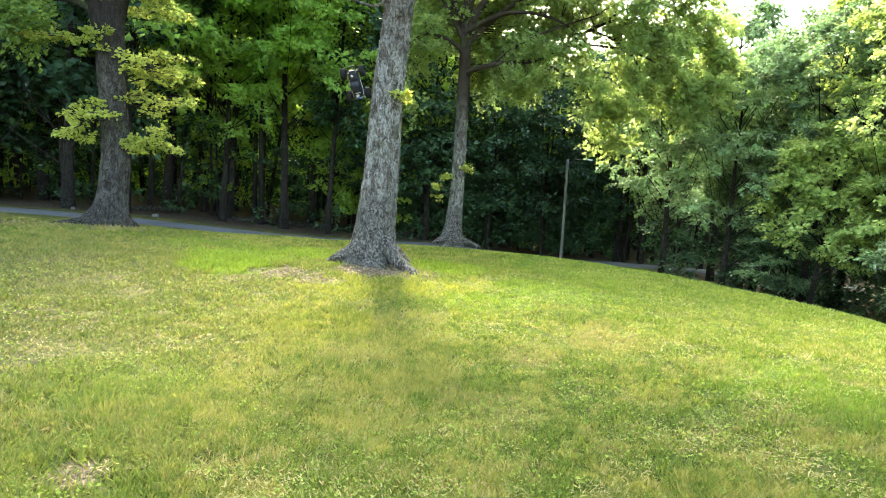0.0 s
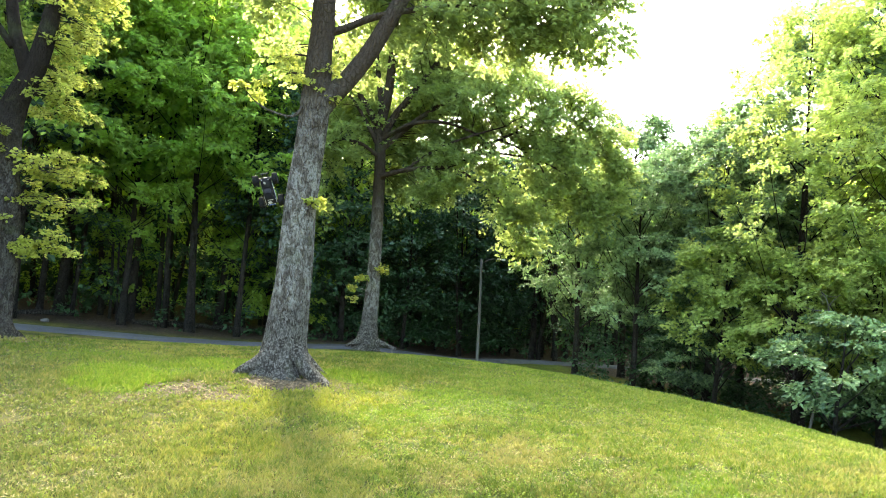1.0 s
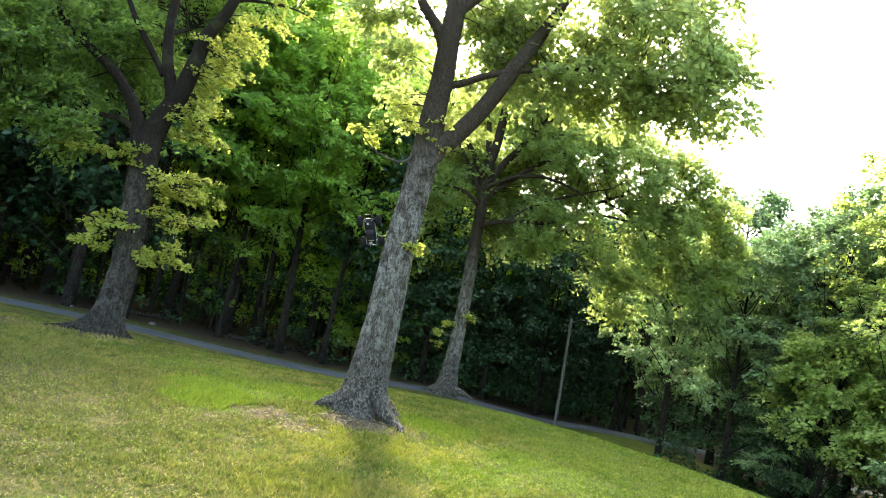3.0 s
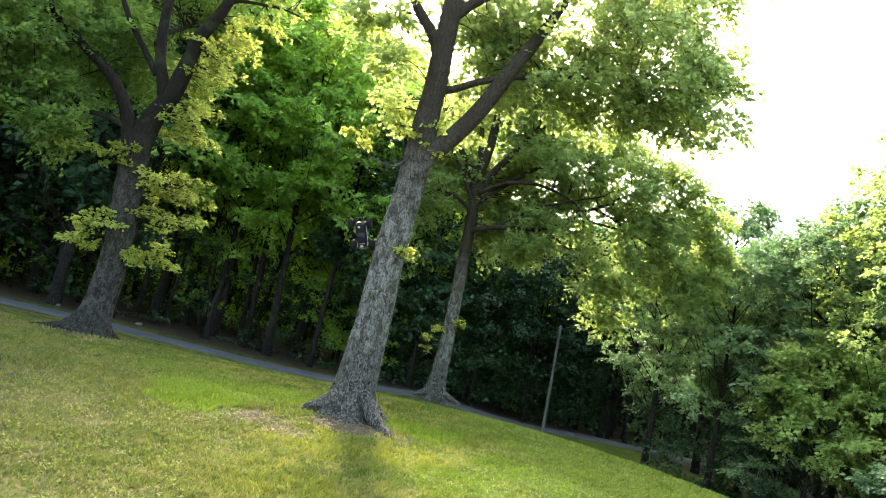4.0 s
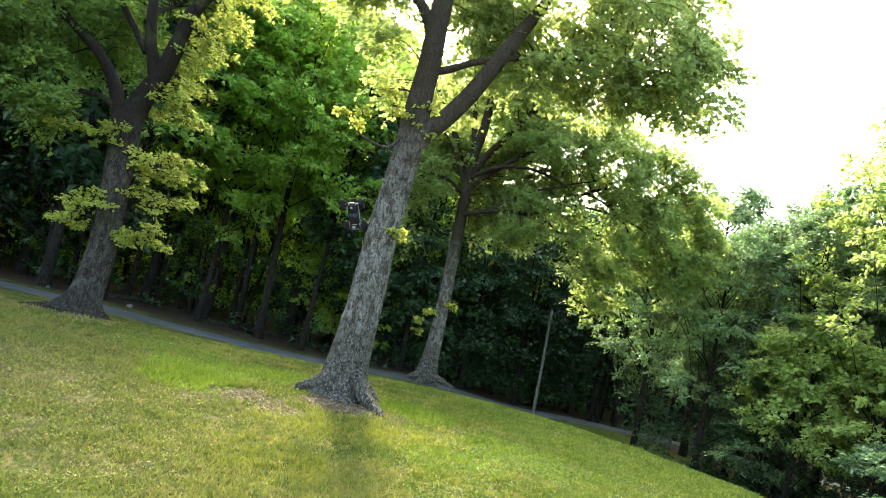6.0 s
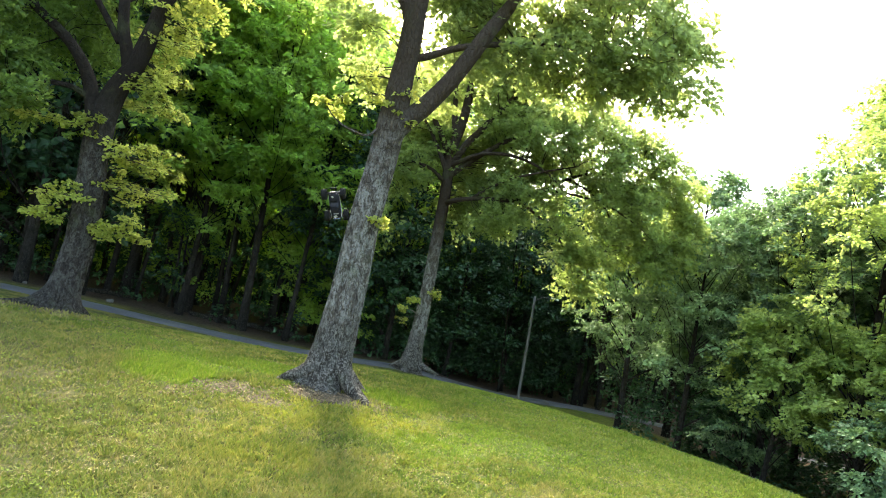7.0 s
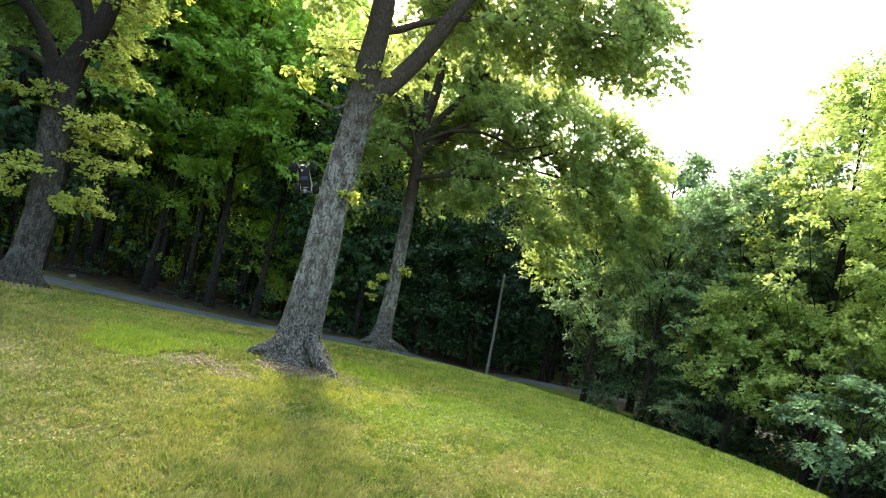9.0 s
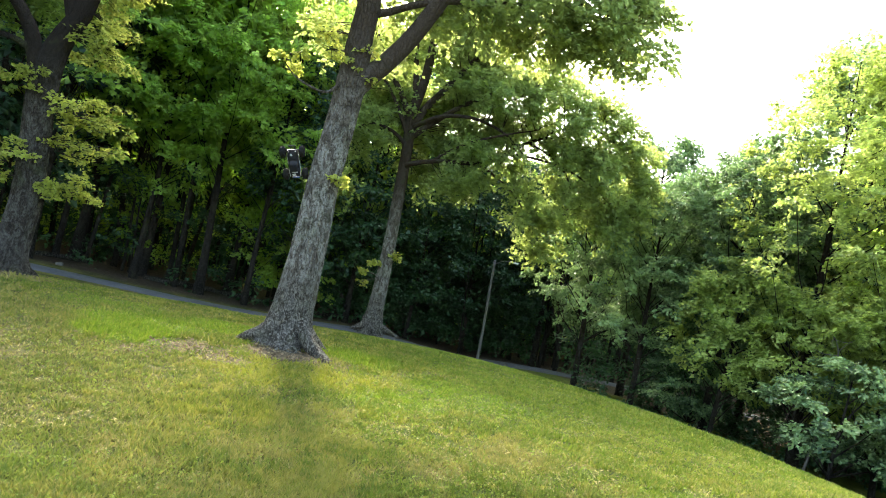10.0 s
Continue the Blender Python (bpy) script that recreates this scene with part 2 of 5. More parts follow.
def bark_material(name, deep, mid, pale, lichen=0.5, blotch_to=1.3):
    """Long furrowed plates; pale crusty flakes near the foot, thin grey lichen and algae above."""
    n = Net(name)
    c = n.coord()
    plates = n.noise(n.scaled(c, 28, 28, 15), 1.0, 6.0, 0.72, 1.2)
    cracks = n.voronoi(n.scaled(c, 20, 20, 7.5), 1.0, "DISTANCE_TO_EDGE").outputs["Distance"]
    grain = n.noise(n.scaled(c, 110, 110, 50), 1.0, 3.0, 0.7)
    big = n.noise(c, 1.3, 3.0)
    col = n.ramp(plates, [(0.30, deep), (0.50, mid), (0.72, pale)])
    col = n.mix(n.math("MULTIPLY", n.span(cracks, 0.09, 0.0), 0.6), col, deep)
    rise = n.add("ShaderNodeSeparateXYZ")
    n.link(c, rise.inputs[0])
    height = n.math("ADD", rise.outputs["Z"], n.math("MULTIPLY", n.math("SUBTRACT", big, 0.5), 1.6))
    # darkness of the backlit upper trunk is put into the bark colour
    backlit_up = n.span(height, 3.2, 5.0)
    col = n.mix(n.math("MULTIPLY", backlit_up, 0.88), col, n.mix(plates, tuple(x * 0.8 for x in deep), (mid[0] * 0.80, mid[1] * 0.66, mid[2] * 0.54)))
    film = n.math("MULTIPLY", n.span(n.noise(n.scaled(c, 9, 9, 5), 1.0, 5.0, 0.75, 0.6), 0.43, 0.57), lichen * 1.05)
    film = n.math("MULTIPLY", film, n.span(height, 5.0, 2.8))
    crust = n.span(n.noise(n.scaled(c, 42, 42, 26), 1.0, 4.0, 0.75, 0.5), 0.36, 0.54)
    col = n.mix(n.math("MULTIPLY", film, crust), col, n.mix(grain, tuple(x * 1.15 for x in pale), (0.37, 0.375, 0.335)))
    flakes = n.span(n.noise(n.scaled(c, 30, 30, 20), 1.0, 4.0, 0.75, 0.8), 0.49, 0.57)
    foot = n.span(height, blotch_to, blotch_to * 0.35)
    col = n.mix(n.math("MULTIPLY", foot, 0.7), col, tuple(x * 0.85 for x in deep))
    col = n.mix(n.math("MULTIPLY", n.math("MULTIPLY", flakes, foot), lichen), col, n.mix(grain, (0.16, 0.148, 0.122), (0.40, 0.375, 0.32)))
    col = n.mix(n.math("MULTIPLY", n.span(n.noise(c, 2.6, 4), 0.54, 0.70), 0.35), col, (0.07, 0.085, 0.035))
    h = n.math("ADD", n.math("ADD", plates, n.math("MULTIPLY", grain, 0.3)), n.math("ADD", n.span(cracks, 0.0, 0.12), n.math("MULTIPLY", n.math("MULTIPLY", flakes, foot), 0.5)))
    return n.done(n.surface(col, 0.92, normal=n.bump(h, 0.95, 0.04), spec=0.15))


def road_material():
    n = Net("worn_asphalt")
    c = n.place()
    stones = n.voronoi(c, 60).outputs["Distance"]
    wear = n.noise(c, 0.7, 4)
    col = n.mix(n.span(wear, 0.35, 0.7), (0.042, 0.042, 0.046), (0.078, 0.078, 0.083))
    col = n.mix(n.math("MULTIPLY", stones, 0.6), col, (0.11, 0.11, 0.118))
    return n.done(n.surface(col, 0.85, normal=n.bump(stones, 0.5, 0.01)))


def plain_material(name, a, b, scale, rough=0.6, metal=0.0, bump=0.0, coat=0.0, spec=0.5):
    n = Net(name)
    c = n.coord()
    f = n.noise(c, scale, 4, 0.65)
    s = n.noise(c, scale * 9, 2)
    col = n.mix(n.math("ADD", n.math("MULTIPLY", f, 0.7), n.math("MULTIPLY", s, 0.3)), a, b)
    return n.done(n.surface(col, n.math("ADD", n.math("MULTIPLY", f, 0.2), rough - 0.1), metal, n.bump(s, bump, 0.004) if bump else None, spec, coat))


M_LAWN = lawn_material()
M_GRASS = grass_material()
M_ROAD = road_material()
M_BARK_GREY = bark_material("grey_oak_bark", (0.030, 0.024, 0.018), (0.094, 0.080, 0.063), (0.205, 0.184, 0.155), 0.85)
M_BARK_BROWN = bark_material("brown_oak_bark", (0.013, 0.011, 0.009), (0.038, 0.031, 0.025), (0.078, 0.067, 0.056), 0.3, 0.6)
M_BARK_DARK = bark_material("woodland_bark", (0.009, 0.0075, 0.006), (0.026, 0.021, 0.017), (0.05, 0.042, 0.034), 0.1)
M_OAK_LEAF = leafy("oak_leaves", (0.044, 0.092, 0.032), (0.23, 0.30, 0.096), (0.54, 0.64, 0.19), 0.57, 0.45, patches=0.7)
M_SPREAD_LEAF = leafy("spreading_oak_leaves", (0.040, 0.084, 0.030), (0.21, 0.285, 0.092), (0.53, 0.65, 0.18), 0.56, 0.45, patches=0.7)
# left oak's crown: the shade it hangs in is put into the colour
M_SHADED_OAK_LEAF = leafy("shaded_oak_leaves", (0.030, 0.066, 0.022), (0.115, 0.19, 0.050), (0.36, 0.52, 0.09), 0.50, 0.45, patches=0.9)
# for trunk shoots; also paints sunlight onto the left oak's crown edge
M_SPROUT_SUNLIT_LEAF = leafy("young_and_sunlit_oak_leaves", (0.13, 0.17, 0.032), (0.37, 0.43, 0.10), (0.70, 0.74, 0.16), 0.58, 0.45)
M_WOOD_LEAF = leafy("woodland_leaves", (0.042, 0.105, 0.034), (0.275, 0.44, 0.085), (0.72, 0.94, 0.19), 0.58, 0.45, patches=0.25, per_tree=0.45)
M_BANK_LEAF = leafy("bank_leaves", (0.018, 0.050, 0.030), (0.27, 0.40, 0.165), (0.26, 0.42, 0.15), 0.30, 0.40, patches=0.4, per_tree=0.35)
# sunlight on the bank's right end is put into this brighter leaf colour
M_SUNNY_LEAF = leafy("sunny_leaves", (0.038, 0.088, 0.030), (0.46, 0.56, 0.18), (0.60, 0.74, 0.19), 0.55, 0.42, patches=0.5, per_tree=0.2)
# the wood's shade is put into this darker leaf colour
M_SHADE_LEAF = leafy("shaded_wood_leaves", (0.012, 0.036, 0.018), (0.05, 0.112, 0.045), (0.08, 0.18, 0.05), 0.25, 0.40, patches=0.25, per_tree=0.4)
M_WEED = leafy("weed_leaves", (0.08, 0.135, 0.018), (0.24, 0.31, 0.042), (0.32, 0.40, 0.05), 0.35, 0.7, patches=2.5)
M_STRAW = leafy("dead_blades", (0.20, 0.16, 0.06), (0.42, 0.36, 0.14), (0.30, 0.26, 0.08), 0.25, 0.9, patches=1.5)
M_LITTER = leafy("dry_leaves", (0.10, 0.072, 0.04), (0.27, 0.20, 0.12), (0.16, 0.10, 0.04), 0.15, 0.8, patches=2.0)
M_POLE = plain_material("weathered_pole", (0.07, 0.066, 0.058), (0.15, 0.142, 0.126), 9.0, 0.85, bump=0.5)
M_LAMP = plain_material("lamp_metal", (0.62, 0.64, 0.66), (0.78, 0.80, 0.82), 5.0, 0.35, metal=0.2)
M_STONE = plain_material("pale_stone", (0.06, 0.056, 0.048), (0.13, 0.122, 0.108), 12.0, 0.9, bump=0.8)
M_RUBBER = plain_material("black_rubber", (0.006, 0.006, 0.006), (0.016, 0.016, 0.015), 30.0, 0.85, bump=0.3, spec=0.15)
M_SHELL = plain_material("navy_shell", (0.005, 0.006, 0.012), (0.012, 0.014, 0.024), 14.0, 0.5, spec=0.35)
M_SHELL_WHITE = plain_material("white_shell", (0.66, 0.67, 0.68), (0.80, 0.80, 0.80), 10.0, 0.25, coat=0.4)
M_SHELL_SILVER = plain_material("silver_graphic", (0.30, 0.32, 0.36), (0.55, 0.57, 0.60), 18.0, 0.3, metal=0.3)
M_BLUE = plain_material("blue_nylon", (0.01, 0.06, 0.42), (0.03, 0.12, 0.62), 20.0, 0.4)
M_BLACK = plain_material("black_nylon", (0.007, 0.007, 0.008), (0.018, 0.018, 0.019), 20.0, 0.6, spec=0.25)
M_STEEL = plain_material("steel", (0.35, 0.35, 0.36), (0.55, 0.55, 0.56), 30.0, 0.35, metal=0.9)
M_RIM = plain_material("dark_rim", (0.02, 0.02, 0.022), (0.06, 0.06, 0.065), 20.0, 0.3, metal=0.5)

# ---- mesh helpers ----


def to_mesh(name, verts, faces, mat, smooth=False):
    """A mesh from arrays: faces is one array, all of one size, or a list of such arrays."""
    verts = np.asarray(verts, dtype=np.float32).reshape(-1, 3)
    groups = faces if isinstance(faces, list) else [faces]
    groups = [np.asarray(g, dtype=np.int32) for g in groups if len(g)]
    me = bpy.data.meshes.new(name)
    me.vertices.add(len(verts))
    me.vertices.foreach_set("co", verts.ravel())
    loops = np.concatenate([g.ravel() for g in groups])
    sizes = np.concatenate([np.full(len(g), g.shape[1]) for g in groups])
    me.loops.add(len(loops))
    me.loops.foreach_set("vertex_index", loops)
    me.polygons.add(len(sizes))
    me.polygons.foreach_set("loop_start", np.concatenate([[0], np.cumsum(sizes)[:-1]]).astype(np.int32))
    me.polygons.foreach_set("use_smooth", np.full(len(sizes), smooth))
    me.update(calc_edges=True)
    me.validate()
    me.materials.append(mat)
    return me


def part_mesh(name, me, parent=None, label=""):
    ob = new(name, me)
    if parent is not None:
        ob.parent = parent
    if label:
        tagged(ob, label)
    return ob


def part(name, bm, material, parent, label="", smooth=False):
    """Links a bmesh as one mesh object under a thing or a part."""
    me = bpy.data.meshes.new(name)
    bm.normal_update()
    bm.to_mesh(me)
    bm.free()
    for p in me.polygons:
        p.use_smooth = smooth
    me.materials.append(material)
    return part_mesh(name, me, parent, label)


def glide(points, steps):
    """A smooth line through the points (Catmull-Rom); rows may hold more than three numbers."""
    p = np.asarray(points, dtype=float)
    p = np.vstack([2 * p[0] - p[1], p, 2 * p[-1] - p[-2]])
    out = []
    for i in range(1, len(p) - 2):
        u = np.linspace(0, 1, steps, endpoint=False)[:, None]
        a, b, c, d = p[i - 1], p[i], p[i + 1], p[i + 2]
        out.append(0.5 * (2 * b + (c - a) * u + (2 * a - 5 * b + 4 * c - d) * u ** 2 + (3 * b - a - 3 * c + d) * u ** 3))
    out.append(p[-2:-1])
    return np.vstack(out)


def tube(rows, sides, shape=None, close=True):
    """Verts and faces of a limb along rows of (x, y, z, radius). shape(angle, i, row) gives factors on the radius."""
    rows = np.asarray(rows, dtype=float)
    p, r = rows[:, :3], rows[:, 3]
    tan = np.gradient(p, axis=0)
    tan /= np.linalg.norm(tan, axis=1, keepdims=True) + 1e-9
    ref = np.array([1.0, 0.0, 0.0]) if abs(tan[0][0]) < 0.9 else np.array([0.0, 1.0, 0.0])
    ang = np.linspace(0, 2 * np.pi, sides, endpoint=False)
    verts = np.empty((len(p), sides, 3))
    u = ref
    for i in range(len(p)):
        u = u - tan[i] * (u @ tan[i])
        u /= np.linalg.norm(u)
        v = np.cross(tan[i], u)
        k = r[i] * (shape(ang, i, rows[i]) if shape else 1.0)
        verts[i] = p[i] + (np.cos(ang) * k)[:, None] * u + (np.sin(ang) * k)[:, None] * v
    i, j = np.meshgrid(np.arange(len(p) - 1), np.arange(sides), indexing="ij")
    a = i * sides + j
    b = i * sides + (j + 1) % sides
    quads = np.stack([a, b, b + sides, a + sides], -1).reshape(-1, 4)
    verts = verts.reshape(-1, 3)
    if close:
        verts = np.vstack([verts, p[-1]])
        last = (len(p) - 1) * sides
        k = np.arange(sides)
        cap = np.stack([last + k, last + (k + 1) % sides, np.full(sides, len(verts) - 1)], -1)
        return verts, [quads, cap]
    return verts, [quads]


def joined(pieces):
    """One (verts, [faces...]) from many."""
    vs, quads, tris, base = [], [], [], 0
    for v, fs in pieces:
        vs.append(v)
        for f in fs:
            (quads if f.shape[1] == 4 else tris).append(f + base)
        base += len(v)
    out = []
    if quads:
        out.append(np.vstack(quads))
    if tris:
        out.append(np.vstack(tris))
    return np.vstack(vs), out


def smooth_step(v, lo, hi):
    t = np.clip((v - lo) / (hi - lo), 0, 1)
    return t * t * (3 - 2 * t)


def ground_z(x, y):
    """The lawn: a shallow hollow before the oak, a brow behind it and to the side, and the lower land beyond."""
    x, y = np.asarray(x, dtype=float), np.asarray(y, dtype=float)
    hollow = 0.27 * (1 - smooth_step(y, 4.0, 9.6)) * (1 - smooth_step(x, 0.6, 3.4)) * (1 - 0.4 * smooth_step(-x, 1.0, 5.0))
    top = 0.0 - 0.06 * smooth_step(x, 3.0, 8.0) - hollow + 0.04 * np.exp(-((x ** 2 + (y - 10.3) ** 2) / 0.8))
    px, py = np.maximum(0, x - 2.0), np.maximum(0, y - 9.0)
    s = np.maximum(0, np.hypot(px, py) - 3.4)
    low = -0.40 - 0.52 * smooth_step(x, -12.0, 0.0) - 0.60 * smooth_step(x, 1.5, 8.0)
    fall = (0.03 + 0.025 * smooth_step(x, 3.0, 7.0)) * s ** 2 / (1 + 0.12 * s)
    z = top - fall
    w = 0.05
    z = np.where(s > 0, low + w * np.logaddexp(0, (z - low) / w), z)
    ripple = 0.012 * np.sin(x * 1.3 + 0.7 * y) * np.sin(y * 0.9 - 0.4 * x) + 0.006 * np.sin(3.1 * x + 1.7) * np.sin(2.7 * y)
    return z + ripple * np.exp(-np.hypot(x, y - 8) / 30)


rng = np.random.default_rng(11)


def unit(v):
    return v / (np.linalg.norm(v, axis=-1, keepdims=True) + 1e-9)


def leaf_mesh(pos, heading, normal, size, lobed):
    """Small folded leaves. lobed: six points each, else four."""
    n = len(pos)
    heading = unit(heading)
    side = unit(np.cross(heading, normal))
    up = np.cross(side, heading)
    s = size[:, None]
    if lobed:
        outline = ((0, 0, 0), (0.24, 0.30, 0.10), (0.36, 0.66, 0.16), (0, 1.0, -0.06), (-0.36, 0.66, 0.16), (-0.24, 0.30, 0.10))
        faces = np.array([[0, 1, 2, 3], [0, 3, 4, 5]])
    else:
        outline = ((0, 0, 0), (0.36, 0.5, 0.12), (0, 1.0, -0.05), (-0.36, 0.5, 0.12))
        faces = np.array([[0, 1, 2], [0, 2, 3]])
    v = np.stack([pos + s * (a * side + b * heading + c * up) for a, b, c in outline], 1)
    f = (np.arange(n)[:, None, None] * len(outline) + faces[None]).reshape(-1, faces.shape[1])
    return v.reshape(-1, 3), f


def sprays(centres, radii, twigs, per_twig, leaf, g, flat=0.42, droop=0.16, tilt=0.5, out=None):
    """Leaves in fans on twigs that spread from each centre, leaning outwards along out. Gives leaf arrays and the twigs' ends."""
    k = len(centres)
    out = np.zeros((k, 3)) if out is None else out
    d = unit(unit(g.normal(size=(k, twigs, 3)) * [1, 1, flat]) + 0.45 * out[:, None, :])
    length = radii[:, None] * g.uniform(0.5, 1.2, (k, twigs))
    u = g.uniform(0.15, 1.0, (k, twigs, per_twig)) ** 0.7
    along = d[:, :, None, :] * (length[:, :, None] * u)[..., None]
    sag = np.zeros_like(along)
    sag[..., 2] = -droop * length[:, :, None] * u ** 2
    face = unit(np.array([0, 0, 1.0]) + 0.5 * out[:, None, :] + g.normal(size=(k, twigs, 3)) * 0.3)
    across = unit(np.cross(d, face))[:, :, None, :] * g.choice([-1.0, 1.0], along.shape[:3])[..., None]
    pos = centres[:, None, None, :] + along + sag + across * leaf * 0.35 + g.normal(size=along.shape) * 0.28 * leaf
    heading = 0.7 * d[:, :, None, :] + across * 0.8 + g.normal(size=along.shape) * 0.35
    heading[..., 2] -= 0.18
    normal = face[:, :, None, :] + g.normal(size=along.shape) * tilt
    size = leaf * g.uniform(0.65, 1.25, u.shape)
    tips = centres[:, None, :] + d * length[..., None]
    tips[..., 2] -= droop * length
    return pos.reshape(-1, 3), heading.reshape(-1, 3), normal.reshape(-1, 3), size.ravel(), tips


def shell_points(blobs, g):
    """Cluster centres in ellipsoids (x, y, z, rx, ry, rz, count), thinner towards the middle."""
    out = []
    for x, y, z, rx, ry, rz, count in blobs:
        d = unit(g.normal(size=(count, 3)))
        out.append(np.array([x, y, z]) + d * (g.uniform(0.35, 1.0, (count, 1)) ** 0.6) * [rx, ry, rz])
    return np.vstack(out)

# ---- large structure: ground, road ----


def nonuniform(lo, hi, step, far, growth=1.35):
    core = list(np.arange(lo, hi + step, step))
    s, v = step, core[-1]
    while v < far:
        s *= growth
        v += s
        core.append(v)
    s, v = step, core[0]
    while v > -far:
        s *= growth
        v -= s
        core.insert(0, v)
    return np.array(core)


def build_ground():
    xs, ys = nonuniform(-13, 14, 0.22, 900), nonuniform(-2, 29, 0.22, 900)
    gx, gy = np.meshgrid(xs, ys)
    z = ground_z(gx, gy)
    v = np.stack([gx, gy, z], -1).reshape(-1, 3)
    i, j = np.meshgrid(np.arange(len(ys) - 1), np.arange(len(xs) - 1), indexing="ij")
    a = (i * len(xs) + j).ravel()
    f = np.stack([a, a + 1, a + 1 + len(xs), a + len(xs)], -1)
    ob = new("ground", to_mesh("ground", v, f, M_LAWN, True))
    tagged(ob, "mown grassy rise with worn earth patches and woodland floor beyond", "ground", kind="structure")


build_ground()

ROAD_LINE = ((-60, 8.0, 0), (-30, 15.6, 0), (-10, 20.6, 0), (-2, 22.5, 0), (3, 24.2, 0), (6.5, 25.9, 0), (9.5, 26.8, 0), (12.5, 26.7, 0), (16, 25.6, 0), (34, 17, 0))


def build_road():
    line = glide(ROAD_LINE, 14)
    d = unit(np.gradient(line, axis=0))
    nrm = np.stack([-d[:, 1], d[:, 0], d[:, 2] * 0], -1)
    across = np.linspace(-0.70, 0.70, 9)
    rag = rng.normal(size=(len(line), 2)) * 0.06
    rows = []
    for k, a in enumerate(across):
        w = a + (rag[:, 0] if k == 0 else rag[:, 1] if k == 8 else 0)
        p = line + nrm * np.asarray(w).reshape(-1, 1)
        p[:, 2] = ground_z(p[:, 0], p[:, 1]) + 0.035 + 0.03 * (1 - (a / 0.70) ** 2) - (0.06 if k in (0, 8) else 0)
        rows.append(p)
    v = np.stack(rows, 1).reshape(-1, 3)
    i, j = np.meshgrid(np.arange(len(line) - 1), np.arange(8), indexing="ij")
    a = (i * 9 + j).ravel()
    ob = new("road", to_mesh("road", v, np.stack([a, a + 9, a + 10, a + 1], -1), M_ROAD, True))
    tagged(ob, "narrow worn grey asphalt lane along the wood", "road", kind="structure")


build_road()

# ---- the three oaks ----


def bark_shape(phase, flare_to, flare, lobes):
    """Ridged bark, with buttresses near the ground."""
    def shape(ang, i, row):
        z = row[2]
        k = 1 + 0.022 * np.sin(19 * ang + 2.2 * np.sin(z * 2.3 + phase)) + 0.016 * np.sin(31 * ang - 3 * np.sin(z * 3.7 + 1.7 * phase))
        k = k + 0.035 * np.sin(3 * ang + 0.6 * z + phase) + 0.012 * np.sin(47 * ang + 9 * z)
        f = max(0.0, 1 - (z - row[4]) / flare_to) if flare_to else 0.0
        return k + flare * f ** 3.5 * (0.35 + 0.65 * (0.5 + 0.5 * np.cos(lobes * ang + phase)) ** 1.5)
    return shape


